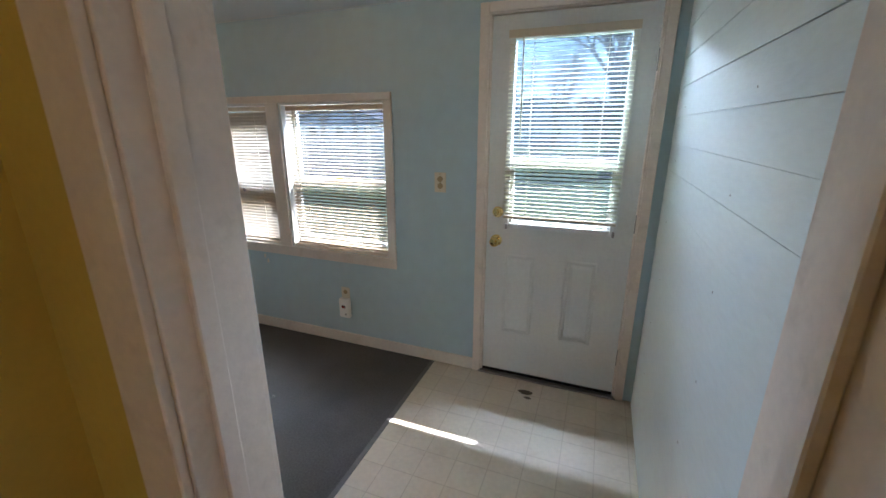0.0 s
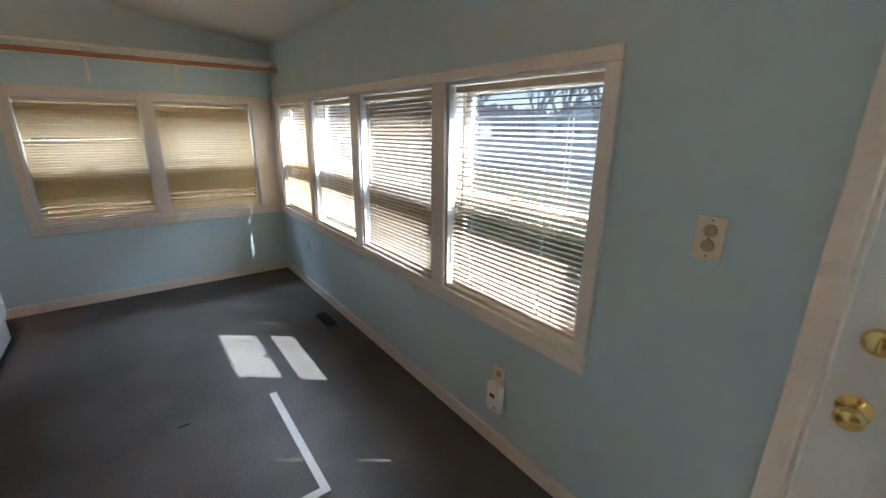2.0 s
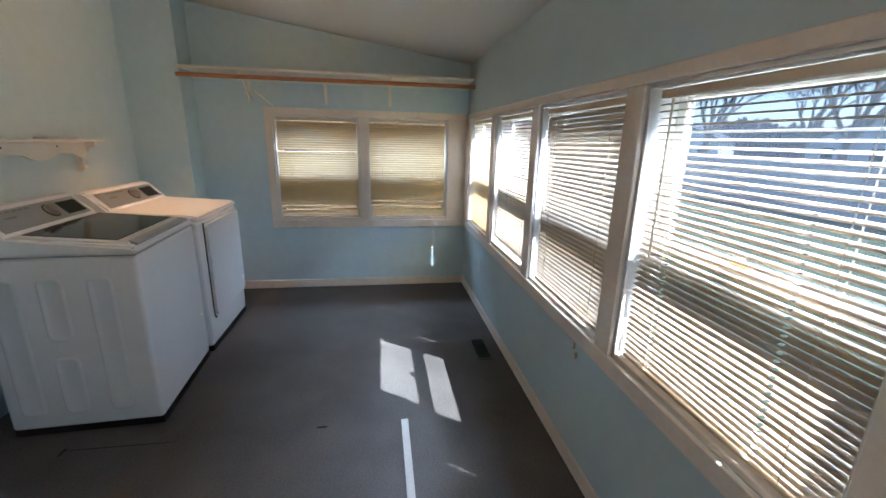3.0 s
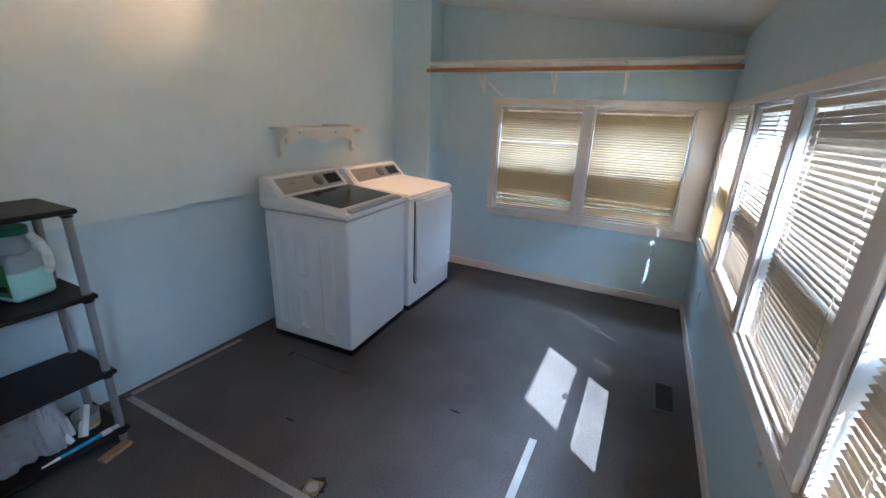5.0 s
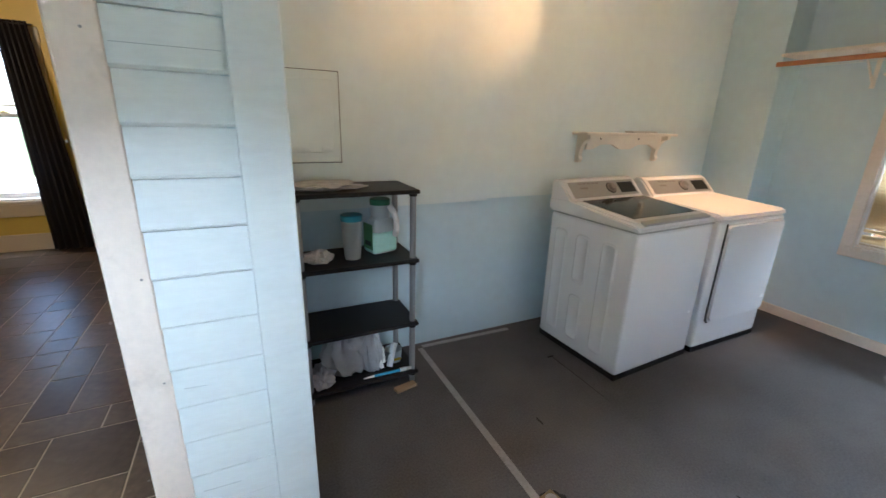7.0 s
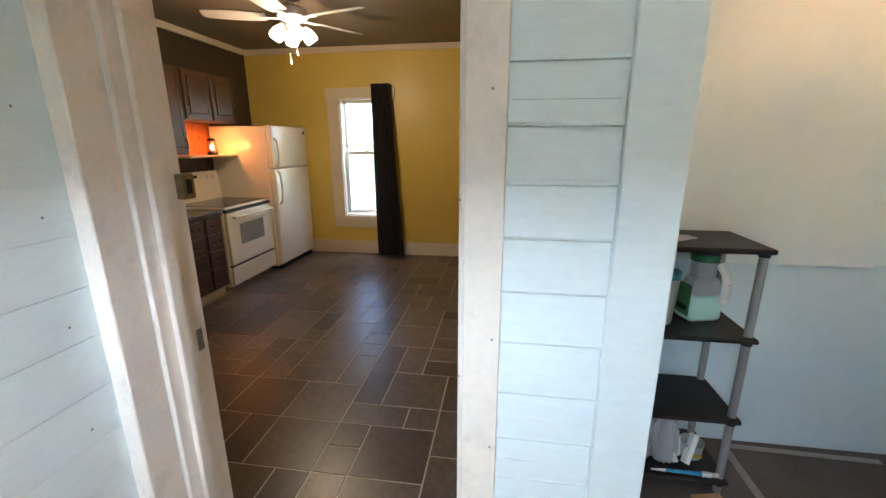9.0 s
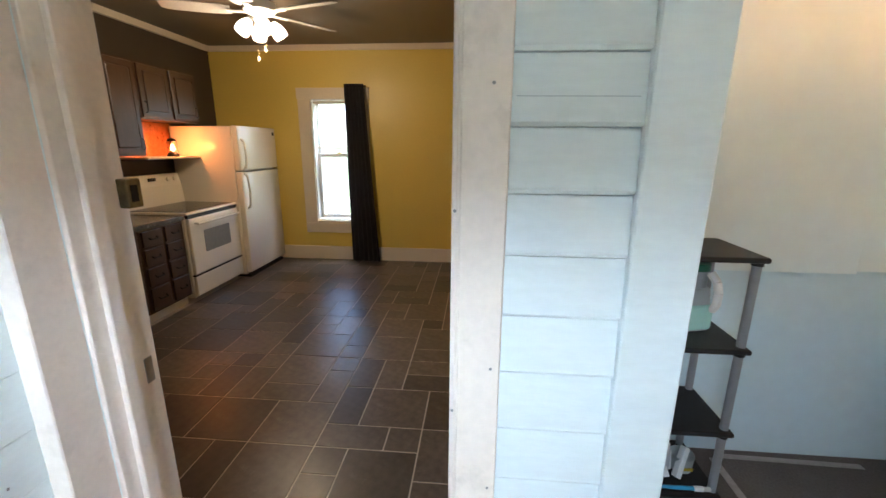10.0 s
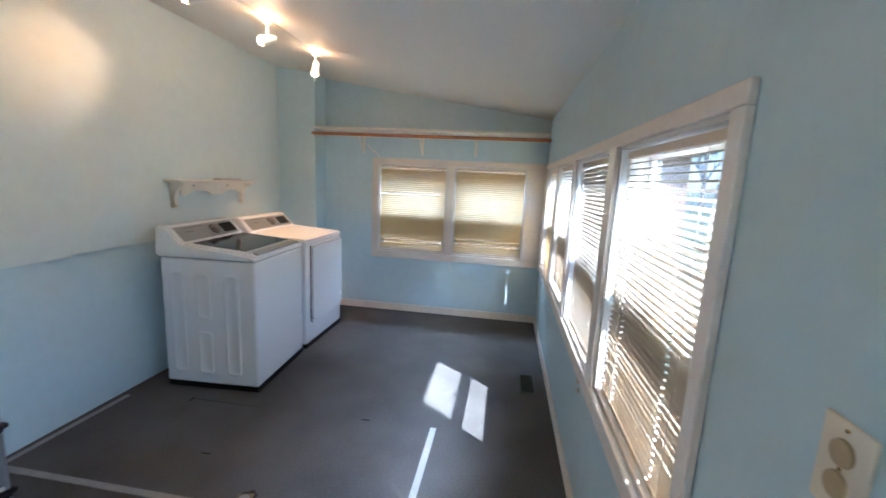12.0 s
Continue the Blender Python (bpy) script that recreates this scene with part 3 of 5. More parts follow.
part("door_stop", box(X1 - 0.01, 0.055, 0.013, X1 + 0.016, 0.07, DOOR_H), JAMB, door)
part("door_stop", box(X0 + 0.01, 0.055, DOOR_H - 0.012, X1 - 0.01, 0.07, DOOR_H + 0.014), JAMB, door)
jb = box(X0 - 0.018, 0.0, 0.002, X0 - 0.001, 0.14, DOOR_H + 0.018)
box(X1 + 0.001, 0.0, 0.002, X1 + 0.018, 0.14, DOOR_H + 0.018, bm=jb)
box(X0 - 0.001, 0.0, DOOR_H + 0.001, X1 + 0.001, 0.14, DOOR_H + 0.018, bm=jb)
part("door_jamb", jb, JAMB, door)
boards("trim", JAMB, [(4.106, -0.018, 0.002, 4.155, 0.0, 2.10), (X1 + 0.01, -0.018, 0.002, 5.002, 0.0, 2.10), (4.155, -0.018, DOOR_H + 0.008, X1 + 0.01, 0.0, 2.10)], "worn cream casing round the porch door")
lk = box(4.14, -0.022, 1.20, 4.152, -0.018, 1.33, 0.001, 1)
tube((4.146, -0.026, 1.245), (4.146, -0.026, 1.285), 0.004, n=8, bm=lk)
tagged(part("strike_plate", lk, JAMB, door), "painted-over strike plate")
db = blind(4.268, 4.852, 1.955, 1.018, pose(0, 0, 0), (12, 10), SLAT_W, "off-white blind with open slats hung on the porch door", y=-0.018, wand=True, pitch=0.0208, sag=0.0)
part("valance", box(4.262, -0.037, 1.925, 4.858, -0.034, 1.962, 0.001, 1), RAIL, db)
for x in (4.285, 4.845):
    part("hold_down_bracket", box(x - 0.006, -0.02, 0.955, x + 0.006, -0.001, 0.985, 0.002, 1), STEEL, db)

# ---- siding: each lapped board a piece ----
COURSES = [0.002, 0.115, 0.23, 0.344, 0.461, 0.583, 0.698, 0.815, 0.94, 1.072, 1.195, 1.318, 1.434, 1.55, 1.67, 1.79, 1.91, 2.03, 2.15, 2.27, 2.39]


def siding(name, m, length, top, label):
    g = thing(name, m=m, kind="structure", label=label)
    cache = {}
    for z0, z1 in zip(COURSES, COURSES[1:]):
        if z0 > top:
            break
        h = round(z1 - z0, 3)
        if h not in cache:
            b = prism([(0.0005, 0.0), (0.016, 0.0), (0.021, 0.007), (0.020, 0.012), (0.010, h - 0.0035), (0.0005, h - 0.0035)], 0, 0, length)
            cache[h] = part("board", b, SIDING, g, at=(0, 0, z0))
        else:
            share(cache[h], (0, 0, z0))
    return g


sid = siding("siding", pose(3.8625, Y_K, 0), 0.222, 2.42, "pale blue lapped siding beside the kitchen doorway")
g = thing("siding", m=pose(5.0505, 0, 0), kind="structure", label="pale blue lapped siding on the wall beside the porch door")
tones = {}
for z0, z1 in zip(COURSES, COURSES[1:]):
    if z0 < 2.3:
        h = round(z1 - z0, 3)
        lap = 0.0045
        b = tones.get(h) or part("board", prism([(0.0, 0.0), (-lap, 0.0), (-lap, 0.003), (-0.003, h - 0.002), (0.0, h - 0.002)], 1, -1.607, -0.02), SIDING, g, at=(0, 0, z0))
        if h in tones:
            share(b, (0, 0, z0))
        tones[h] = b
cb = tagged(new("trim"), "pale blue corner board of the old house wall", kind="structure")
part("board", box(3.742, Y_K + 0.0005, 0.002, 3.862, Y_K + 0.032, 2.42, 0.003, 1), SIDING, cb)
part("board", box(X_COR - 0.018, Y_K - 0.11, 0.002, X_COR - 0.0005, Y_K - 0.001, 2.43, 0.003, 1), SIDING, cb)

# kitchen doorway casing
boards("trim", JAMB, [(4.085, Y_K + 0.0005, 0.002, 4.172, Y_K + 0.02, 2.30), (4.172, Y_K + 0.0005, OPEN_H, X_E - 0.016, Y_K + 0.02, 2.30)], "worn white casing on the porch side of the kitchen doorway")
boards("trim", JAMB, [(5.0, -1.71, 0.002, 5.050, -1.607, 2.38)], "worn cream board beside the kitchen doorway")
jb = new("door_jamb")
tagged(jb, "worn white jamb of the kitchen doorway with stops", kind="structure")
part("board", box(OPEN_X0 - 0.006, Y_KN - 0.002, FLOOR_K, OPEN_X0 + 0.004, Y_K + 0.002, OPEN_H, 0.002, 1), JAMB, jb)
part("board", box(OPEN_X0 + 0.0045, -1.825, FLOOR_K, OPEN_X0 + 0.017, -1.785, OPEN_H, 0.003, 1), JAMB, jb)
part("board", box(OPEN_X1 - 0.012, Y_KN - 0.002, FLOOR_K, OPEN_X1 + 0.018, Y_K - 0.001, OPEN_H, 0.002, 1), JAMB, jb)
part("board", box(OPEN_X1 - 0.03, -1.79, FLOOR_K, OPEN_X1 - 0.0125, -1.75, OPEN_H, 0.003, 1), JAMB, jb)
part("board", box(OPEN_X0 + 0.0045, Y_KN - 0.0019, OPEN_H - 0.018, OPEN_X1 - 0.012, Y_K, OPEN_H), JAMB, jb)
part("board", box(OPEN_X0 - 0.006, Y_KN - 0.002, FLOOR_K - 0.03, OPEN_X1, Y_K + 0.012, FLOOR_K + 0.004, 0.004, 1), JAMB, jb, "worn threshold board")
boards("trim", JAMB, [(4.07, Y_KN - 0.02, FLOOR_K, 4.17, Y_KN, 2.29), (5.005, Y_KN - 0.02, FLOOR_K, 5.105, Y_KN, 2.29), (4.17, Y_KN - 0.02, OPEN_H, 5.005, Y_KN, 2.29)], "cream casing on the kitchen side of the doorway")
kp = thing("rim_lock_keeper", (4.981, -1.868, 1.40), label="old brass lock keeper on the doorway jamb", category="lock keeper")
part("keeper_box", box(-0.018, -0.022, -0.035, 0.0105, 0.022, 0.035, 0.004, 2), OLDBRASS, kp)
part("keeper_slot", box(-0.0195, -0.008, -0.02, -0.017, 0.012, 0.02), BLACKHOLE, kp)
st = thing("strike_plate", (4.9865, -1.84, 0.94), label="small dark strike plate let into the jamb", category="strike plate")
part("plate", box(-0.0015, -0.012, -0.035, 0.0015, 0.012, 0.035, 0.0005, 1), STEEL, st)


# ---- floor strips and marks ----
def strip(label, mat, specs):
    s = tagged(new("floor_strip"), label, kind="structure")
    for q in specs:
        part("strip", prism([(x, y) for x, y in q], 2, 0.0012, 0.0045), mat, s)


strip("grey metal strip between carpet and vinyl", SEAM, [[(3.818, -1.70), (3.842, -1.70), (3.842, -0.014), (3.818, -0.014)]])
strip("worn pale floor strip across the carpet", TAPE, [[(2.905, -2.78), (2.940, -2.78), (2.940, -1.30), (2.905, -1.30)]])
strip("white floor strip forming a corner", TAPE_W, [[(2.900, -1.29), (2.938, -1.29), (2.942, -0.767), (2.905, -0.767)], [(2.13, -0.765), (2.13, -0.728), (2.942, -0.732), (2.942, -0.766)]])
strip("pale floor strip along the back wall", TAPE, [[(2.22, -2.80), (2.90, -2.815), (2.90, -2.785), (2.22, -2.77)]])


def flake(name, label, at, size, mat, seed, h=0.0015, cat="floor damage"):
    """A thin torn patch with an uneven outline."""
    r = random.Random(seed)
    n = 22
    pts = [(size[0] * (0.75 + 0.3 * r.random()) * math.cos(6.283 * i / n), size[1] * (0.75 + 0.3 * r.random()) * math.sin(6.283 * i / n)) for i in range(n)]
    t = thing(name, at, label=label, category=cat)
    part("patch", prism(pts, 2, 0, h), mat, t)
    return t


HOLE = material("dark floor stain", (0.012, 0.011, 0.010), 0.9, bump=0.4)
STAIN = material("brown floor stain", (0.12, 0.10, 0.08), 0.8)
for (xa, xb, z, dy, tilt) in ((0.01, 0.215, 1.598, 0.0165, 0.3), (0.01, 0.20, 0.745, 0.0152, 4.0), (0.10, 0.20, 0.40, 0.0156, 1.5)):
    part("crack", box(0, -0.002, -0.0005, xb - xa, 0.0004, 0.0005), HAIRLINE, sid, "thin crack in the paint", at=(xa, dy, z), rot=(0, -tilt, 0))
flake("floor_tear", "small dark tear in the carpet", (2.14, -1.175, 0.0008), (0.009, 0.032), HOLE, 3)
flake("floor_tear", "small dark scuff by the washer", (2.17, -2.36, 0.0008), (0.03, 0.008), HOLE, 4)
flake("floor_tear", "thin dark crease in the carpet by the washer", (2.16, -2.12, 0.0008), (0.0025, 0.26), HOLE, 14)
flake("floor_tear", "faint scuff on the carpet", (2.62, -1.9, 0.0008), (0.006, 0.03), HOLE, 24)
flake("floor_stain", "dark worn spot in the vinyl by the door", (4.47, -0.13, 0.0018), (0.045, 0.022), STAIN, 5)
flake("floor_stain", "small dark worn spot in the vinyl", (4.49, -0.18, 0.0018), (0.022, 0.012), STAIN, 6)
flake("floor_tear", "torn carpet round the floor outlet", (2.868, -1.505, 0.0008), (0.066, 0.056), HOLE, 7)
fo = thing("floor_outlet", (2.868, -1.508, 0.002), 12, "old square brass floor box in torn carpet", "floor outlet")
part("plate", box(-0.036, -0.036, 0, 0.036, 0.036, 0.004, 0.001, 1), OLDBRASS, fo)
part("cover", lathe([(0, 0.004), (0.026, 0.004), (0.026, 0.007), (0.018, 0.008), (0.016, 0.006), (0, 0.006)], 20), STEEL, fo, smooth=True)

vent = thing("floor_vent", (1.425, -0.15, 0.001), label="dark green metal floor register in the carpet", category="floor vent")
VENT = material("dark green vent enamel", (0.05, 0.075, 0.065), 0.4, 0.4)
f = box(-0.155, -0.06, 0, 0.155, -0.045, 0.006, 0.002, 1)
box(-0.155, 0.045, 0, 0.155, 0.06, 0.006, 0.002, 1, bm=f)
box(-0.155, -0.045, 0, -0.13, 0.045, 0.006, 0.002, 1, bm=f)
box(0.13, -0.045, 0, 0.155, 0.045, 0.006, 0.002, 1, bm=f)
part("frame", f, VENT, vent)
part("backing", box(-0.13, -0.045, -0.001, 0.13, 0.045, 0.001), BLACKHOLE, vent)
first = None
for i in range(18):
    x = -0.12 + i * 0.0142
    if first is None:
        first = part("slat", box(-0.001, -0.045, 0, 0.001, 0.045, 0.005), VENT, vent, at=(x, 0, 0), rot=(0, 35, 0))
    else:
        share(first, (x, 0, 0), (0, 35, 0))


# ---- switch, outlet, plug-in detector ----
sw = thing("light_switch", (3.882, 0, 1.195), label="ivory double switch plate on the blue wall", category="light switch")
part("plate", box(-0.036, -0.006, -0.058, 0.036, 0, 0.058, 0.003, 2), PLATE, sw)
for dz in (-0.02, 0.02):
    part("toggle", lathe([(0, 0), (0.017, 0), (0.016, 0.004), (0, 0.005)], 18, matrix=pose(0, -0.006, dz, 90)), TAN, sw)
for dz in (-0.048, 0.0, 0.048):
    part("screw", lathe([(0, 0), (0.003, 0), (0.0025, 0.0012), (0, 0.0015)], 8, matrix=pose(0, -0.006, dz, 90)), BRASS, sw)
ou = thing("wall_outlet", (3.166, 0, 0.375), label="ivory outlet plate low on the blue wall", category="outlet")
part("plate", box(-0.034, -0.005, -0.056, 0.034, 0, 0.056, 0.003, 2), PLATE, ou)
part("socket", lathe([(0, 0), (0.016, 0), (0.015, 0.003), (0, 0.003)], 18, matrix=pose(0, -0.005, 0.022, 90)), TAN, ou)
pl = thing("plug_in_alarm", (3.168, -0.006, 0.287), label="white plug-in alarm with small red light in the outlet", category="alarm")
part("body", box(-0.043, -0.035, -0.075, 0.043, 0, 0.07, 0.012, 3), WHITEPL, pl, smooth=True)
part("display", box(-0.017, -0.0365, 0.0, 0.012, -0.034, 0.02, 0.001, 1), BLACK, pl)
part("button", lathe([(0, 0), (0.008, 0), (0.007, 0.003), (0, 0.003)], 14, matrix=pose(0.014, -0.035, -0.045, 90)), SILVER, pl)
SIGNAL = glow("red signal light", (0.8, 0.02, 0.02), 0.12)
part("signal_light", box(-0.006, -0.038, 0.006, 0.003, -0.036, 0.012), SIGNAL, pl)
for (x, z) in ((2.475, 0.585), (2.50, 0.55)):
    c = thing("cord_cleat", (x, 0, z), label="small painted-over cord cleat under the windows", category="cord cleat")
    part("cleat", box(-0.004, -0.012, -0.014, 0.004, 0, 0.014, 0.002, 1), PLATE, c)
for (x, y, z) in ((0.001, -0.97, 0.585), (0.001, -0.96, 0.545)):
    c = thing("cord_cleat", (x, y, z), label="small cleat under the end windows", category="cord cleat")
    part("cleat", box(0, -0.005, -0.009, 0.01, 0.005, 0.009, 0.002, 1), PLATE, c)


o2 = thing("wall_outlet", (0.70, 0, 0.40), label="painted outlet plate on the blue wall near the room corner", category="outlet")
part("plate", box(-0.034, -0.005, -0.056, 0.034, 0, 0.056, 0.003, 2), BLUE_BACKLIT, o2)
for dz in (-0.022, 0.022):
    part("socket", lathe([(0, 0), (0.016, 0), (0.015, 0.003), (0, 0.003)], 18, matrix=pose(0, -0.005, dz, 90)), PLATE, o2)


def nails(places, axis):
    """Rusty nail heads, each with a small dent."""
    for p in places:
        n_ = thing("nail_head", p, label="rusty nail head in the painted boards", category="nail", group="nail heads in the siding")
        part("head", lathe([(0, 0), (0.0032, 0), (0.0028, 0.0008), (0, 0.001)], 8, matrix=pose(0, 0, 0, 0, -90) if axis == 0 else pose(0, 0, 0, -90)), STEEL, n_)


rnd = random.Random(12)
nails([(5.0505 - 0.0055, -1.5 + 0.41 * i + rnd.uniform(-0.05, 0.05), z + 0.03 + rnd.uniform(0, 0.02)) for z in (0.344, 0.583, 0.815, 1.072, 1.318, 1.55) for i in (0, 1, 3)], 0)
nails([(4.10 + rnd.uniform(0, 0.02), Y_K + 0.0205, z) for z in (0.35, 0.79, 1.08, 1.62)] + [(4.18, Y_K + 0.0205, z) for z in (0.5, 0.98, 1.4)], 1)

# ---- long shelf with hanging rod ----
sh = thing("wall_shelf", (0, -2.42, 1.97), label="long cream closet shelf on brackets above the end windows", category="wall shelf")
part("board", box(0.001, 0.003, 0, 0.30, 2.395, 0.02, 0.003, 1), SHELFPT, sh)
part("cleat", box(0.001, 0.003, -0.05, 0.02, 2.395, -0.001, 0.002, 1), PALE, sh)
for y in (0.45, 1.10, 1.67):
    b = box(0.02, y - 0.012, -0.22, 0.028, y + 0.012, -0.001)
    box(0.028, y - 0.012, -0.012, 0.27, y + 0.012, -0.001, bm=b)
    prism([(0.028, -0.21), (0.028, -0.185), (0.235, -0.012), (0.255, -0.012)], 1, y - 0.003, y + 0.003, b)
    prism([(0.25, -0.012), (0.262, -0.012), (0.285, -0.04), (0.28, -0.075), (0.265, -0.075), (0.268, -0.045)], 1, y - 0.004, y + 0.004, b)
    part("bracket", b, SHELFPT, sh)
rd = thing("hanging_rod", (0.318, -2.419, 1.917), label="varnished wood closet rod under the long shelf", category="closet rod")
part("rod", tube((0, 0, 0), (0, 2.40, 0), 0.0165, n=20), RODWOOD, rd, smooth=True)
hk = thing("loose_bracket", (0.03, -1.78, 1.72), label="bent cream hook stick hanging over the window casing", category="hook")
part("stick", tube((0.0, 0.0, 0.0), (0.05, -0.13, 0.115), 0.007, n=8), SHELFPT, hk)


# ---- small shelf over the machines ----
ss = thing("wall_shelf", (1.325, Y_S + 0.019, 1.21), label="small cream wall shelf with scalloped apron and end brackets", category="wall shelf")
part("board", box(-0.457, 0, 0.19, 0.457, 0.145, 0.208, 0.005, 2), SHELFPT, ss)
ap = [(-0.375, 0.188), (-0.375, 0.10)]
for i in range(49):
    u = i / 48
    x = -0.375 + 0.75 * u
    z = 0.108 - 0.020 * math.cos(4 * math.pi * u) + 0.003 * math.cos(12 * math.pi * u)
    ap.append((x, z))
ap += [(0.375, 0.10), (0.375, 0.188)]
b = bmesh.new()
up = [p for p in ap[2:-2]]
front = []
for x, z in up:
    front.append([b.verts.new((x, y, zz)) for y in (0.055, 0.07) for zz in (z, 0.189)])
for r, q in zip(front, front[1:]):
    for i, j in ((0, 1), (1, 3), (3, 2), (2, 0)):
        b.faces.new((r[i], r[j], q[j], q[i]))
b.faces.new([front[0][i] for i in (0, 1, 3, 2)])
b.faces.new([front[-1][i] for i in (0, 1, 3, 2)])
part("apron", b, SHELFPT, ss)
for x in (-0.40, 0.378):
    prof = [(0.0, 0.19), (0.125, 0.19), (0.125, 0.165)] + [(0.125 - 0.09 * math.sin(i / 8 * math.pi / 2), 0.165 - 0.12 * (1 - math.cos(i / 8 * math.pi / 2))) for i in range(1, 9)] + [(0.045, 0.02), (0.03, 0.0), (0.0, 0.0)]
    part("bracket", prism(prof, 0, x - 0.005, x + 0.026), SHELFPT, ss)
for x in (-0.13, 0.25):
    part("screw", lathe([(0, 0), (0.006, 0), (0.005, 0.002), (0, 0.002)], 8, matrix=pose(x, 0.07, 0.165, -90)), BLACK, ss)
pk = thing("paper_packet", (1.16, Y_S + 0.075, 1.4185), 8, "flat cream packet lying on the small shelf", "packet")
part("packet", box(-0.16, -0.035, 0, 0.16, 0.035, 0.012, 0.004, 2), PAPER, pk)


# ---- washer and dryer ----
def appliance(name, x0, w, yf, yb, label, cat, washer):
    """Local x across, y to the front, z up, base at the back corner."""
    t = thing(name, (x0, yb, 0), 3.0 if washer else 0.0, label=label, category=cat)
    d = yf - yb
    body = box(0, 0.03, 0.034, w, d, 0.915, 0.022, 4)
    part("body", body, ENAMEL, t, smooth=True)
    part("base", box(0.004, 0.04, 0.004, w - 0.004, d - 0.003, 0.040), BLACK, t)
    for fx in (0.05, w - 0.05):
        for fy in (0.09, d - 0.05):
            part("foot", tube((fx, fy, 0.0), (fx, fy, 0.01), 0.02, n=10), BLACK, t)
    # pressed side panels on the side
    sides = ((w, 1), (0, -1))
    for sx, s in sides:
        pb = bmesh.new()
        specs = [(0.09, 0.20, 0.11, 0.82), (0.275, 0.385, 0.50, 0.82), (0.275, 0.385, 0.11, 0.42), (0.475, 0.585, 0.11, 0.82)]
        for ya, yc, za, zc in specs:
            k, rr = 6, 0.035
            out = []
            for inset, lift in ((0, 0.0002), (0.006, 0.0045), (0.012, 0.0065), (0.019, 0.005), (0.028, 0.0012)):
                ring = []
                for cy, cz, a0 in ((yc - rr, zc - rr, 0), (ya + rr, zc - rr, 90), (ya + rr, za + rr, 180), (yc - rr, za + rr, 270)):
                    for i in range(k):
                        a = radians(a0 + 90 * i / (k - 1))
                        ring.append(pb.verts.new((sx + s * lift, cy + (rr - inset * 0.9) * math.cos(a) , cz + (rr - inset * 0.9) * math.sin(a))))
                out.append(ring)
            for r, q in zip(out, out[1:]):
                for i in range(len(r)):
                    pb.faces.new((r[i], r[(i + 1) % len(r)], q[(i + 1) % len(r)], q[i]))
            pb.faces.new(out[-1])
        part("side_panel", pb, ENAMEL, t, smooth=True)
    # top frame, sloping gently up to the back
    rise = 0.045 if washer else 0.03
    tp = prism([(0.0, 0.918), (d + 0.004, 0.918), (d + 0.006, 0.945), (d - 0.012, 0.958), (0.16, 0.958 + rise), (0.0, 0.962 + rise)], 0, -0.003, w + 0.003)
    bmesh.ops.bevel(tp, geom=[e for e in tp.edges], offset=0.014, segments=4, affect="EDGES")
    part("top", tp, ENAMEL, t, smooth=True)

    def slope(y):
        return 0.958 + rise * (d - 0.012 - y) / (d - 0.172)
    if washer:
        ang = math.degrees(math.atan2(-rise, d - 0.172))
        yc = (0.2 + d - 0.02) / 2
        ly = (d - 0.05 - 0.20) / 2
        part("lid", box(-w / 2 + 0.03, -ly, 0, w / 2 - 0.03, ly, 0.012, 0.005, 2), ENAMEL, t, at=(w / 2, yc, slope(yc) - 0.002), rot=(ang, 0, 0))
        part("lid_glass", box(-w / 2 + 0.06, -ly + 0.015, 0, w / 2 - 0.06, ly - 0.055, 0.003, 0.001, 1), DARKGLASS, t, "dark tinted lid glass", at=(w / 2, yc, slope(yc) + 0.0105), rot=(ang, 0, 0))
        part("handle", box(-w / 2 + 0.05, -0.02, -0.006, w / 2 - 0.05, 0.022, 0.010, 0.005, 2), SILVER, t, "silver lid handle strip", at=(w / 2, d - 0.028, slope(d - 0.028) + 0.002), rot=(ang - 12, 0, 0))
        part("seam", box(0.0, 0.06, 0.9145, w + 0.0015, d + 0.0015, 0.9185), SILVER, t)
    else:
        # large front door with a recessed grip along one side
        dp = prism([(0.03, 0.29), (0.035, 0.24), (0.07, 0.225), (w - 0.16, 0.225), (w - 0.11, 0.235), (w - 0.09, 0.26), (w - 0.085, 0.87), (w - 0.10, 0.885), (0.045, 0.885), (0.03, 0.87)], 1, d + 0.0005, d + 0.020)
        dr = part("door", dp, ENAMEL, t)
        gp = prism([(w - 0.083, 0.90), (w - 0.083, 0.27), (w - 0.09, 0.235), (w - 0.115, 0.212), (w - 0.09, 0.212), (w - 0.072, 0.235), (w - 0.066, 0.27), (w - 0.066, 0.90)], 1, d + 0.0005, d + 0.004)
        part("grip_recess", gp, BLACK, dr)
        part("seam", box(0.03, d, 0.890, w - 0.07, d + 0.003, 0.893), SILVER, t)
    # console
    zt = 0.955 + rise
    cs = prism([(0.0, zt - 0.02), (0.20, zt - 0.02), (0.195, zt + 0.004), (0.085, zt + 0.112), (0.055, zt + 0.122), (0.0, zt + 0.115)], 0, 0.004, w - 0.004)
    bmesh.ops.bevel(cs, geom=cs.edges[:], offset=0.012, segments=3, affect="EDGES")
    co = part("console", cs, ENAMEL, t, smooth=True)
    face = (w / 2, 0.1405, zt + 0.0595), (-44.5, 0, 0)
    part("face", box(-w / 2 + 0.045, -0.062, 0, w / 2 - 0.045, 0.062, 0.003, 0.001, 1), SILVER, co, "brushed silver console face", at=face[0], rot=face[1])
    q = Matrix.LocRotScale(face[0], Euler([radians(a) for a in face[1]]), None)

    def on(u, v, hgt):
        p = q @ Vector((u, v, hgt))
        return tuple(p)
    kx = -0.06 if washer else -0.03
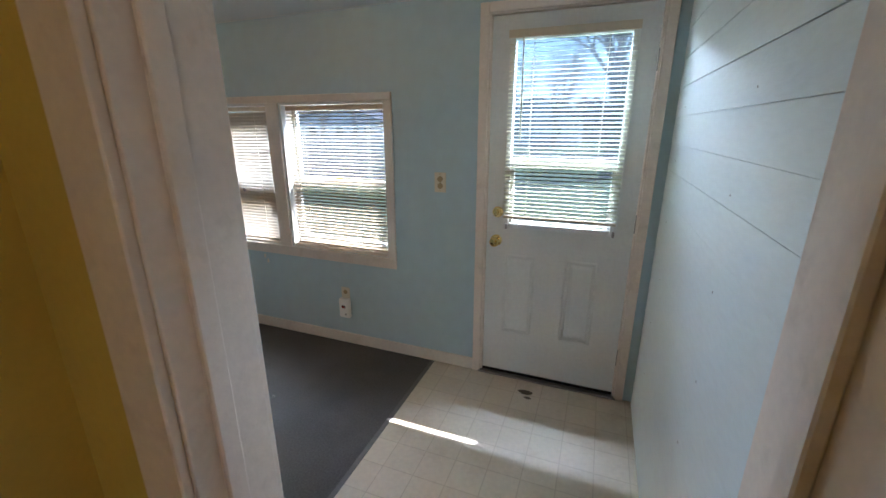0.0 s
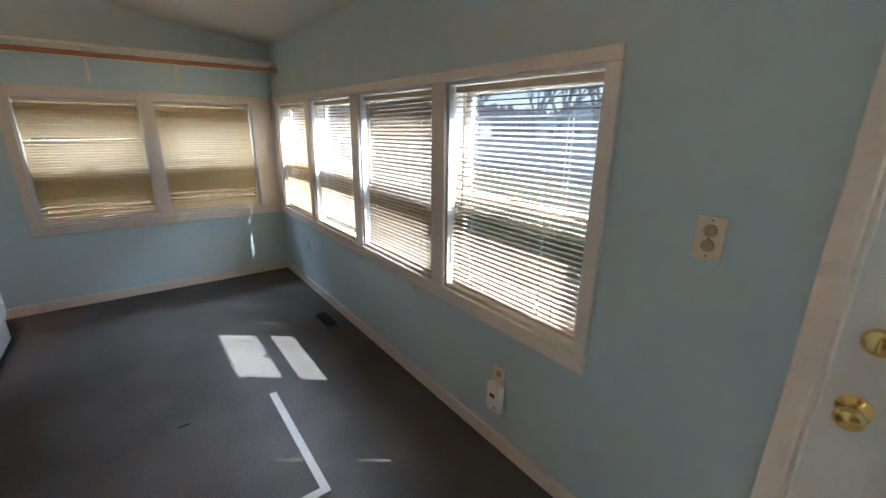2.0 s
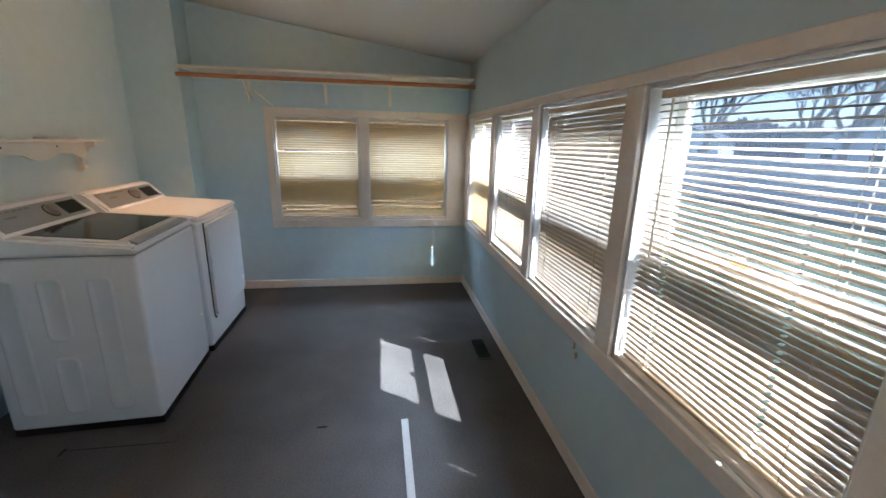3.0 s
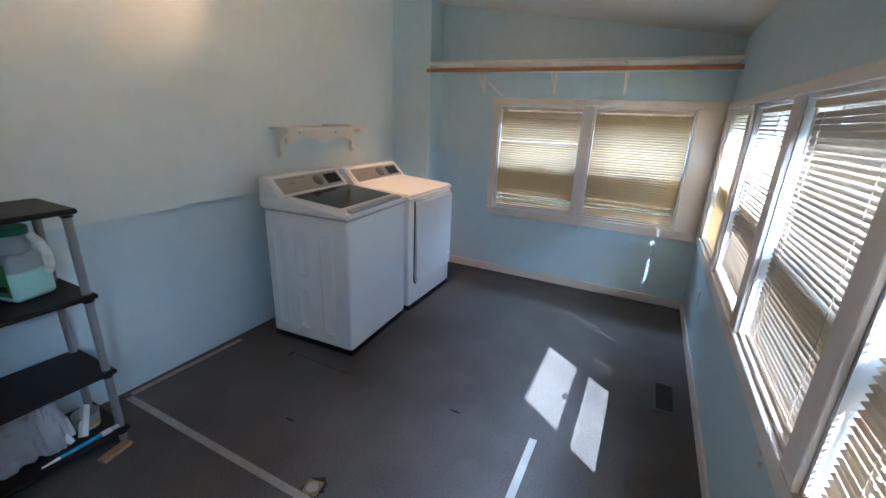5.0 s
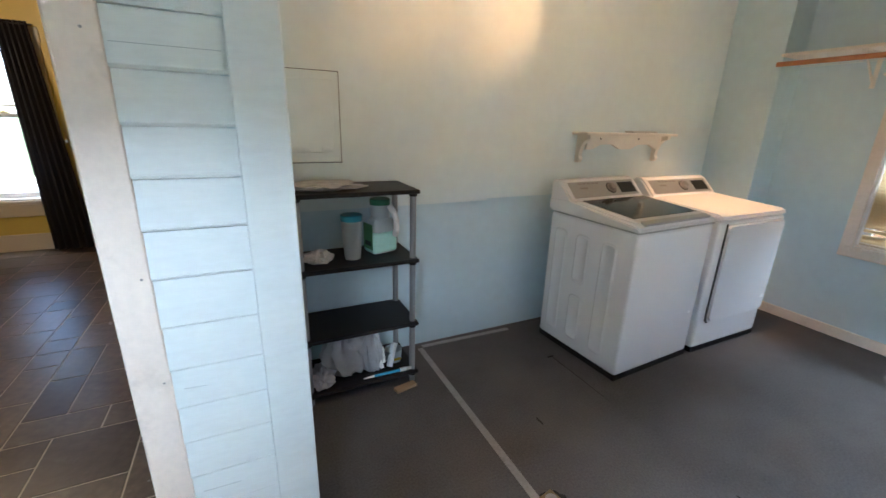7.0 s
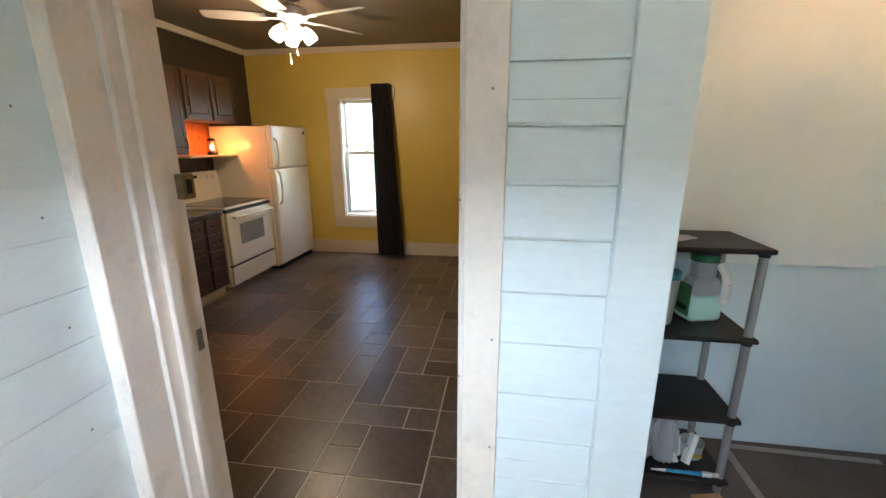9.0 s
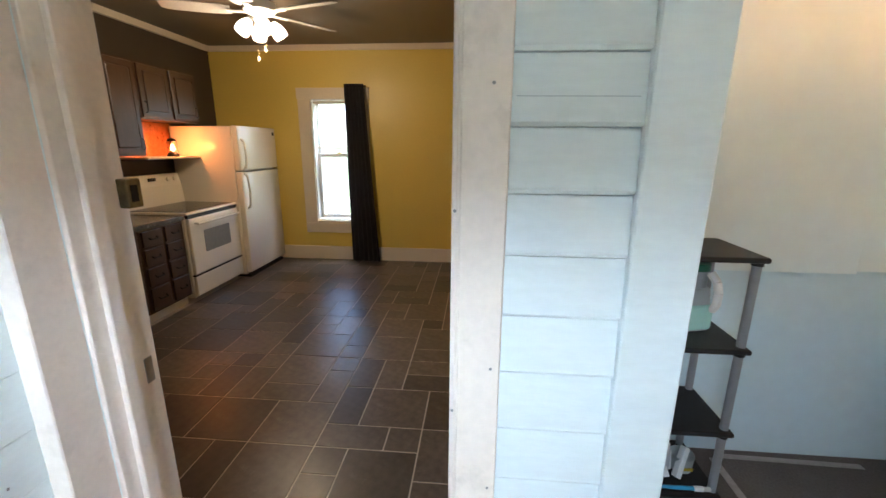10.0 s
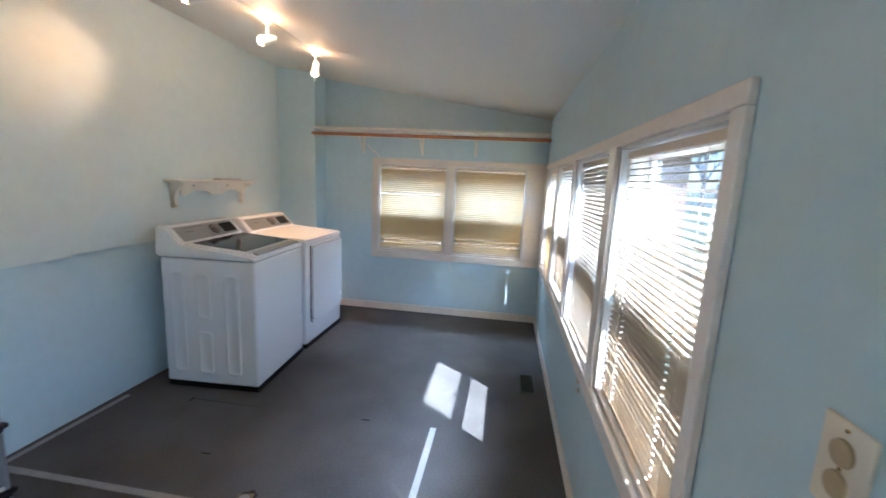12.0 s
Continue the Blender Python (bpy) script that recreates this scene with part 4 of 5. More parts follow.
    part("dial", lathe([(0, 0), (0.036, 0), (0.036, 0.006), (0.029, 0.009), (0.026, 0.026), (0.021, 0.029), (0, 0.029)], 26), STEEL, co, at=on(kx, 0, 0.003), rot=face[1], smooth=True)
    part("dial_ring", lathe([(0.036, 0), (0.042, 0), (0.042, 0.002), (0.036, 0.002)], 26), BLACK, co, at=on(kx, 0, 0.003), rot=face[1])
    part("display", box(-0.075, -0.042, 0, 0.075, 0.042, 0.002), BLACK, co, "dark glass display", at=on(-0.215, 0.002, 0.003), rot=face[1])
    for i in range(5):
        part("button", box(-0.012, -0.004, 0, 0.012, 0.004, 0.002), STEEL, co, at=on(0.05 + 0.04 * i, -0.045, 0.003), rot=face[1])
    part("mark", box(-0.035, -0.006, 0, 0.035, 0.006, 0.0008), STEEL, co, at=on(0.19, -0.01, 0.003), rot=face[1])
    return t


appliance("washing_machine", 1.338, 0.705, -2.025, -2.722, "white top-loading washer with dark glass lid and silver console", "washing machine", True)
appliance("tumble_dryer", 0.53, 0.725, -2.018, -2.71, "white dryer with wide front door and silver console", "dryer", False)

# ---- painted-over electric panel ----
ep = thing("electric_panel", (3.57, Y_S + 0.019, 1.46), label="breaker panel cover painted over in wall blue", category="electric panel")
part("cover", box(-0.19, 0, -0.225, 0.17, 0.012, 0.225, 0.004, 1), PALE, ep)
dr = part("door", box(-0.155, 0.012, -0.175, 0.135, 0.018, 0.185, 0.003, 1), PALE, ep)
part("latch", box(-0.14, 0.018, -0.165, -0.09, 0.022, -0.145, 0.002, 1), PALE, dr)
part("latch", box(-0.03, 0.018, -0.165, 0.06, 0.022, -0.145, 0.002, 1), PALE, dr)
ol = box(-0.1935, 0, -0.2285, -0.190, 0.004, 0.2285)
box(-0.19, 0, -0.2285, 0.17, 0.004, -0.2255, bm=ol)
box(-0.19, 0, 0.2255, 0.17, 0.004, 0.2285, bm=ol)
part("edge_gap", ol, BLACKHOLE, ep)

# ---- plastic shelving rack and what lies on it ----
rk = thing("shelving_rack", (3.380, -2.635, 0), label="four-shelf black plastic rack with grey tube posts against the wall", category="shelving rack")
for z in (0.075, 0.385, 0.758, 1.128):
    s = box(-0.315, -0.175, z - 0.022, 0.315, 0.175, z, 0.008, 2)
    for sx in (-0.285, 0.285):
        for sy in (-0.145, 0.145):
            tube((sx, sy, z - 0.035), (sx, sy, z - 0.005), 0.0205, n=14, bm=s)
    part("shelf", s, BLACK, rk)
for sx in (-0.285, 0.285):
    for sy in (-0.145, 0.145):
        for za, zb in ((0.0, 0.038), (0.078, 0.35), (0.388, 0.723), (0.761, 1.093)):
            part("post", tube((sx, sy, za), (sx, sy, zb), 0.0165, n=14), POLE, rk, smooth=True)


def crumple(name, label, cat, at, size, mat, seed, freq=9, amp=0.35, sub=4, folds=0.0):
    t = thing(name, at, label=label, category=cat)
    b = bmesh.new()
    bmesh.ops.create_icosphere(b, subdivisions=sub, radius=1)
    for v in b.verts:
        n = noise.fractal(v.co * 1.7 + Vector((seed, 0, 0)), 0.6, 2.2, 4) * amp + abs(noise.noise(v.co * freq * 0.5 + Vector((0, seed, 0)))) * amp * 0.7
        n += 0.05 * math.sin(11 * math.atan2(v.co.y, v.co.x) + seed + 3 * v.co.z)
        a = math.atan2(v.co.y, v.co.x) + 0.5 * v.co.z
        n += folds * (math.sin(9 * a + seed) + 0.8 * abs(math.sin(8.5 * a + 2 * seed)) - 0.5)
        v.co = v.co * (1 + n)
        v.co = Vector((v.co.x * size[0], v.co.y * size[1], max(v.co.z, -0.62) * size[2] + 0.62 * size[2]))
    part("sheet", b, mat, t, smooth=mat is BAG)
    return t


def jug():
    t = thing("detergent_jug", (3.220, -2.66, 0.7585), 15, "clear plastic jug half full of mint powder with green lid", "detergent jug")
    b = box(-0.075, -0.055, 0, 0.075, 0.055, 0.20, 0.022, 3)
    for v in b.verts:
        if v.co.z > 0.13:
            f = 1 - (v.co.z - 0.13) / 0.07 * 0.3
            v.co.x *= f
            v.co.y *= f
    part("bottle", b, TUMBLER, t, smooth=True)
    part("powder", box(-0.077, -0.057, 0.004, 0.077, 0.057, 0.125, 0.02, 3), MINT, t, smooth=True)
    part("neck", tube((0.0, 0, 0.195), (0.0, 0, 0.27), 0.05, n=24), TUMBLER, t, smooth=True)
    part("lid", lathe([(0, 0), (0.055, 0), (0.055, 0.026), (0.05, 0.031), (0, 0.031)], 28), GREENPL, t, "dark green screw lid", at=(0, 0, 0.268), smooth=True)
    h = bmesh.new()
    pts = [(-0.03, 0.05, 0.262), (-0.04, 0.076, 0.23), (-0.048, 0.085, 0.185), (-0.055, 0.076, 0.13), (-0.058, 0.056, 0.10)]
    for p, q in zip(pts, pts[1:]):
        tube(p, q, 0.0165, n=12, bm=h)
    part("handle", h, WHITEPL, t, "pale grip handle", smooth=True)
    part("label", box(0.0765, -0.045, 0.03, 0.0785, 0.045, 0.17), LABEL, t, "green printed label")
    part("label", box(0.0785, -0.03, 0.05, 0.0795, 0.03, 0.075), BLACK, t, "black bar of label print")


jug()
tb = thing("tumbler", (3.390, -2.60, 0.7585), label="frosted plastic canister with teal lid", category="canister")
part("cup", lathe([(0, 0), (0.04, 0), (0.043, 0.01), (0.054, 0.205), (0.052, 0.205), (0.041, 0.012), (0, 0.008)], 28), TUMBLER, tb, smooth=True)
part("lid", lathe([(0, 0), (0.056, 0), (0.057, 0.026), (0.052, 0.031), (0, 0.031)], 28), TEAL, tb, "teal lid", at=(0, 0, 0.205), smooth=True)
crumple("crumpled_paper", "crumpled greyish paper on the second shelf", "paper", (3.565, -2.60, 0.759), (0.06, 0.045, 0.035), PAPER, 4, amp=0.4)
crumple("plastic_wrap", "folded clear plastic wrap on the top shelf", "plastic wrap", (3.515, -2.62, 1.129), (0.17, 0.10, 0.022), BAG, 8, amp=0.35)
crumple("plastic_bag", "bulging white plastic bag on the bottom shelf", "plastic bag", (3.435, -2.64, 0.076), (0.135, 0.10, 0.150), BAG, 11, amp=0.12, folds=0.07)
crumple("plastic_bag", "small clear bag with dark odds and ends", "plastic bag", (3.595, -2.56, 0.076), (0.065, 0.08, 0.05), BAG, 17, amp=0.4)
crumple("plastic_bag", "white plastic bag draped at the shelf front", "plastic bag", (3.305, -2.58, 0.076), (0.055, 0.05, 0.145), BAG, 23, amp=0.14, folds=0.08)
ct = thing("plastic_tub", (3.165, -2.62, 0.0765), label="small clear tub with yellow label", category="tub")
part("tub", lathe([(0, 0), (0.045, 0), (0.052, 0.075), (0.05, 0.075), (0.044, 0.004), (0, 0.004)], 22), TUMBLER, ct, smooth=True)
part("label", box(-0.03, 0.046, 0.02, 0.03, 0.05, 0.035), glow("yellow label", (0.5, 0.35, 0.02), 0.0), ct, "yellow label bar")
for i, (x, y, z, rx, ry) in enumerate([(3.255, -2.56, 0.10, 10, 18), (3.215, -2.55, 0.10, 25, -25), (3.235, -2.60, 0.11, -5, 8)]):
    s = thing("white_box", (x, y, z - 0.02), label="narrow white cardboard strip leaning on the bottom shelf", category="cardboard strip")
    part("strip", box(-0.012, -0.018, 0, 0.012, 0.018, 0.17 - 0.03 * i, 0.002, 1), WHITEPL, s, rot=(rx, ry, 0))
br = thing("paint_brush", (3.205, -2.478, 0.078), label="blue-handled brush lying at the front of the bottom shelf", category="brush")
part("handle", tube((0.12, 0, 0.014), (-0.03, 0.0, 0.014), 0.007, 0.009, n=12), BLUEPL, br, "bright blue handle", smooth=True)
part("ferrule", box(-0.07, -0.008, 0.004, -0.03, 0.008, 0.024, 0.002, 1), WHITEPL, br)
part("bristles", box(-0.10, -0.007, 0.005, -0.07, 0.007, 0.023, 0.003, 1), PAPER, br)
part("tip", tube((0.12, 0, 0.014), (0.18, 0, 0.012), 0.007, 0.003, n=10), WHITEPL, br)
ws = thing("wood_scrap", (3.160, -2.425, 0.001), 12, "short raw wood scrap on the carpet by the rack", "wood scrap")  # beside the foot
part("piece", box(-0.065, -0.022, 0, 0.065, 0.022, 0.018, 0.002, 1), WOOD, ws)


# ---- track light on the sloping ceiling ----
TY = -1.97
tk = thing("track_light", (1.075, TY, ceil_z(TY)), label="white ceiling track with lit warm spotlights", category="track light")
part("track", box(0.0, -0.017, -0.022, 2.4, 0.017, -0.001, 0.002, 1), WHITEPL, tk)
for i, (x, aim) in enumerate([(0.09, (0.85, -2.35, 0.98)), (0.75, (2.40, -2.85, 2.03)), (1.37, (3.02, -2.85, 1.98)), (1.95, (3.10, -1.2, 0.3))]):
    o = Vector((x, 0, -0.125))
    d = (Vector(aim) - (Vector((1.075, TY, ceil_z(TY))) + o)).normalized()
    mm = Matrix.Translation(o) @ d.to_track_quat("Z", "X").to_matrix().to_4x4()
    h = lathe([(0, -0.055), (0.018, -0.055), (0.024, -0.04), (0.026, 0.0), (0.036, 0.035), (0.034, 0.035), (0.022, 0.0), (0.0, -0.01)], 22, matrix=mm)
    hd = part("lamp_head", h, WHITEPL, tk, smooth=True)
    st = box(x - 0.02, -0.014, -0.036, x + 0.02, 0.014, -0.022, 0.002, 1)
    tube((x, 0, -0.036), (x, 0, -0.115), 0.006, n=10, bm=st)
    part("stem", st, WHITEPL, hd)
    part("bulb", lathe([(0, 0.062), (0.016, 0.058), (0.027, 0.046), (0.031, 0.032), (0.026, 0.008), (0, 0.002)], 18, matrix=mm), BULB, hd, smooth=True)
    la = new("track_lamp", bpy.data.lights.new("track_lamp", "SPOT"))
    la.data.energy, la.data.color = (9, 2.6, 1.1, 2)[i], (1.0, 0.50, 0.21)
    la.data.spot_size, la.data.spot_blend, la.data.shadow_soft_size = radians((55, 38, 38, 60)[i]), 1.0, 0.03
    eye = Vector((1.075, TY, ceil_z(TY))) + o + d * 0.075
    la.matrix_world = look(eye, aim)
    spill = new("track_spill", bpy.data.lights.new("track_spill", "POINT"))
    spill.data.energy, spill.data.color, spill.data.shadow_soft_size = 0.28, (1.0, 0.5, 0.2), 0.02
    spill.location = Vector((1.075, TY, ceil_z(TY))) + o + Vector((0.06, 0.03, 0.035))
sp = thing("sensor", (3.17, Y_S + 0.019, 2.14), label="small white sensor high on the wall", category="sensor")
part("body", box(-0.03, 0, -0.02, 0.03, 0.03, 0.02, 0.006, 2), WHITEPL, sp)


# ---- kitchen ----
F = FLOOR_K
boards("baseboard", KTRIM, [(X_KW + 0.007, Y_KS, F, 6.6, Y_KS + 0.016, F + 0.165)], "tall white kitchen baseboard")
boards("trim", KTRIM, [(X_KW + 0.007, Y_KS, CEIL_K - 0.06, X_KE - 0.02, Y_KS + 0.035, CEIL_K - 0.001), (X_KE - 0.035, Y_KS + 0.036, CEIL_K - 0.06, X_KE, Y_KN, CEIL_K - 0.001)], "white crown moulding of the kitchen")
KA, KZ0, KC, KZ1 = KWIN
boards("trim", KTRIM, [(KC, Y_KS, KZ0 - 0.03, KC + 0.15, Y_KS + 0.02, KZ1), (KA - 0.10, Y_KS, KZ0 - 0.03, KA, Y_KS + 0.02, KZ1), (KA - 0.11, Y_KS, KZ1, KC + 0.16, Y_KS + 0.024, KZ1 + 0.12), (KA - 0.10, Y_KS, KZ0 - 0.15, KC + 0.15, Y_KS + 0.018, KZ0 - 0.03), (KA, Y_KS, KZ0 - 0.03, KC, Y_KS + 0.018, KZ0)], "white casing of the tall kitchen window")
FLIP_S = pose(KA + KC, Y_KS, 0, 0, 0, 180)
window("window_7", KA, KC, KZ0, KZ1, FLIP_S, 1.40, "tall white double-hung kitchen window", PANE_CLEAR)
blind(KA + 0.02, KC - 0.02, KZ1 - 0.02, 1.48, FLIP_S, (8, 8), SLAT_W, "white kitchen blind drawn half way down", wand=False, pitch=0.022)

cu = thing("curtain", (5.50, Y_KS + 0.09, 0), label="long charcoal curtain panel beside the kitchen window", category="curtain")
b = bmesh.new()
n, rows = 60, []
for j in range(24):
    v = j / 23
    z = 0.14 + (2.18 - 0.14) * v
    wv = 0.34 - 0.12 * v
    cx = -0.03 + 0.07 * v
    rows.append([b.verts.new((cx + (i / n - 0.5) * wv, 0.028 * math.sin(i / n * 6 * 2 * math.pi + 0.6 * math.sin(v * 3)) * (1.1 - 0.4 * v), z)) for i in range(n + 1)])
for r, q in zip(rows, rows[1:]):
    for i in range(n):
        b.faces.new((r[i], r[i + 1], q[i + 1], q[i]))
bmesh.ops.solidify(b, geom=b.faces[:], thickness=0.002)
part("cloth", b, CURTAIN, cu, smooth=True)
part("rod", tube((-0.1, 0, 2.155), (0.12, 0, 2.155), 0.008, n=10), BLACK, cu)


def fridge():
    t = thing("refrigerator", (6.52, -5.70, F), label="white top-freezer refrigerator against the kitchen wall", category="refrigerator")
    part("body", box(0.065, 0, 0.03, 0.71, 0.775, 1.565, 0.01, 2), BISQUE, t)
    part("base_grille", box(0.03, 0.02, 0.0, 0.60, 0.755, 0.03), BLACK, t)
    for nm, za, zb in (("fridge_door", 0.06, 1.115), ("freezer_door", 1.13, 1.57)):
        d = part(nm, box(0.0, 0.0, za, 0.06, 0.775, zb, 0.012, 3), BISQUE, t, smooth=True)
        hz0, hz1 = (0.74, 1.10) if nm == "fridge_door" else (1.14, 1.44)
        h = bmesh.new()
        pts = [(0.0, 0.72, hz0), (-0.035, 0.72, hz0 + 0.03), (-0.045, 0.72, (hz0 + hz1) / 2), (-0.035, 0.72, hz1 - 0.03), (0.0, 0.72, hz1)]
        for p, q in zip(pts, pts[1:]):
            tube(p, q, 0.013, n=12, bm=h)
        part("handle", h, BISQUE, d, smooth=True)
    part("badge", box(-0.001, 0.03, 1.49, 0.0, 0.075, 1.525), BLACK, t)


fridge()


def stove():
    t = thing("stove", (6.60, -4.915, F + 0.015), label="white electric range with dark oven window", category="stove")
    part("body", box(0.03, 0.0, 0.03, 0.64, 0.745, 0.78, 0.006, 1), BISQUE, t)
    part("cooktop", box(0.0, 0.0, 0.78, 0.64, 0.745, 0.80, 0.006, 2), BISQUE, t)
    part("burner_glass", box(0.04, 0.04, 0.80, 0.54, 0.705, 0.804, 0.002, 1), DARKGLASS, t, "dark ceramic cooking surface")
    d = part("oven_door", box(-0.005, 0.012, 0.245, 0.03, 0.733, 0.745, 0.01, 2), BISQUE, t)
    part("oven_window", box(-0.0075, 0.18, 0.42, -0.0045, 0.565, 0.62, 0.001, 1), material("grey oven window", (0.22, 0.22, 0.21), 0.15), d)
    h = tube((-0.045, 0.06, 0.70), (-0.045, 0.685, 0.70), 0.013, n=12)
    tube((-0.045, 0.08, 0.70), (0.0, 0.08, 0.70), 0.009, n=8, bm=h)
    tube((-0.045, 0.665, 0.70), (0.0, 0.665, 0.70), 0.009, n=8, bm=h)
    part("handle", h, BISQUE, d, smooth=True)
    dr = part("drawer", box(0.0, 0.012, 0.05, 0.03, 0.733, 0.225, 0.008, 2), BISQUE, t)
    part("gap", box(0.001, 0.01, 0.228, 0.03, 0.735, 0.242), BLACK, t)
    part("gap", box(0.001, 0.01, 0.748, 0.03, 0.735, 0.778), BLACK, t)
    b = prism([(0.56, 0.80), (0.645, 0.80), (0.645, 1.09), (0.60, 1.09), (0.575, 0.98)], 1, 0.0, 0.745)
    bp = part("backguard", b, BISQUE, t)
    part("clock", box(0.571, 0.33, 1.03, 0.585, 0.41, 1.06), BLACK, bp)
    for y in (0.08, 0.17, 0.57, 0.66):
        part("knob", lathe([(0, 0), (0.022, 0), (0.02, 0.015), (0.008, 0.02), (0, 0.02)], 16, matrix=pose(0.582, y, 1.04, 0, -90)), BISQUE, bp, smooth=True)


stove()


def base_cabinet(y0, y1, cols, label):
    t = thing("base_cabinet", (6.65, y0, F), label=label, category="kitchen cabinet")
    part("body", box(0.0, 0, 0.09, 0.60, y1 - y0, 0.76), CABINET, t)
    part("toe_kick", box(0.05, 0, 0.0, 0.60, y1 - y0, 0.089), KTRIM, t)
    w = (y1 - y0) / cols
    for c in range(cols):
        for za, zb in ((0.11, 0.29), (0.31, 0.45), (0.47, 0.60), (0.62, 0.74)):
            ya, yb = c * w + 0.02, (c + 1) * w - 0.02
            d = part("drawer_front", box(-0.018, ya, za, 0.0, yb, zb, 0.006, 2), CABINET, t)
            ym, zm = (ya + yb) / 2, (za + zb) / 2
            h = tube((-0.035, ym - 0.035, zm - 0.005), (-0.035, ym + 0.035, zm - 0.005), 0.004, n=8)
            tube((-0.035, ym - 0.035, zm - 0.005), (-0.016, ym - 0.04, zm + 0.008), 0.004, n=8, bm=h)
            tube((-0.035, ym + 0.035, zm - 0.005), (-0.016, ym + 0.04, zm + 0.008), 0.004, n=8, bm=h)
            part("handle", h, BLACK, d)
    return t


base_cabinet(-4.165, -3.70, 2, "dark brown wooden drawer cabinet beside the stove")
base_cabinet(-3.695, -3.0, 2, "dark brown wooden drawer cabinet under the counter")
co = thing("worktop", (6.62, -4.166, F + 0.761), label="dark grey kitchen worktop", category="worktop")
part("top", box(0, 0, 0, 0.63, 1.17, 0.038, 0.006, 2), COUNTER, co)


def upper_cabinet(y0, y1, z0, z1, doors, label):
    t = thing("wall_cabinet", (6.93, y0, z0), label=label, category="kitchen cabinet")
    h = z1 - z0
    part("body", box(0, 0, 0, 0.315, y1 - y0, h), CABINET, t)
    w = (y1 - y0) / doors
    for c in range(doors):
        ya, yb = c * w + 0.015, (c + 1) * w - 0.015
        d = part("door", box(-0.018, ya, 0.015, 0.0, yb, h - 0.015, 0.004, 1), CABINET, t)
        part("raised_panel", box(-0.026, ya + 0.05, 0.065, -0.018, yb - 0.05, h - 0.065, 0.008, 2), CABINET, d)
        ye = ya + 0.03 if c % 2 == 0 else yb - 0.03
        hh = tube((-0.04, ye, 0.06), (-0.04, ye, 0.13), 0.004, n=8)
        tube((-0.04, ye, 0.06), (-0.016, ye, 0.05), 0.004, n=8, bm=hh)
        tube((-0.04, ye, 0.13), (-0.016, ye, 0.14), 0.004, n=8, bm=hh)
        part("handle", hh, BLACK, d)
    return t


upper_cabinet(-4.245, -3.55, 1.42, 2.17, 2, "dark brown wall cabinet with raised doors")
upper_cabinet(-4.97, -4.25, 1.72, 2.17, 2, "dark brown wall cabinet above the stove")
ks = thing("wall_shelf", (6.93, -4.965, 1.385), label="white shelf over the stove", category="wall shelf")
part("board", box(0, 0, 0, 0.315, 0.715, 0.018, 0.003, 1), KTRIM, ks)
bs = thing("copper_backsplash", (7.236, -4.96, 1.405), label="copper-coloured pressed metal sheet behind the shelf", category="backsplash")
part("sheet", box(0, 0, 0, 0.01, 0.70, 0.31), material("pressed copper sheet", (0.55, 0.20, 0.07), 0.3, 0.9, var=0.3, scale=20, bump=1.0, bump_scale=60), bs)
lt = thing("lantern", (7.05, -4.71, 1.404), label="small black lantern lit orange on the kitchen shelf", category="lantern")
part("base", lathe([(0, 0), (0.05, 0), (0.05, 0.02), (0.035, 0.035), (0, 0.035)], 18), BLACK, lt)
part("flame", lathe([(0, 0), (0.018, 0.012), (0.02, 0.03), (0.01, 0.06), (0, 0.07)], 14, matrix=pose(0, 0, 0.045)), FLAME, lt, smooth=True)
gl = part("glass", lathe([(0.034, 0.036), (0.042, 0.07), (0.034, 0.14)], 18), PANE_CLEAR, lt, smooth=True)
part("cap", lathe([(0.036, 0), (0.04, 0.0), (0.03, 0.02), (0, 0.03)], 18, matrix=pose(0, 0, 0.14)), BLACK, lt)
for a in range(4):
    x, y = 0.044 * math.cos(a * math.pi / 2 + 0.5), 0.044 * math.sin(a * math.pi / 2 + 0.5)
    part("wire", tube((x, y, 0.02), (x * 0.85, y * 0.85, 0.15), 0.002, n=6), BLACK, lt)
la = new("lantern_lamp", bpy.data.lights.new("lantern_lamp", "POINT"))
la.data.energy, la.data.color, la.data.shadow_soft_size = 0.5, (1.0, 0.28, 0.06), 0.03
la.location = (6.97, -4.70, 1.50)


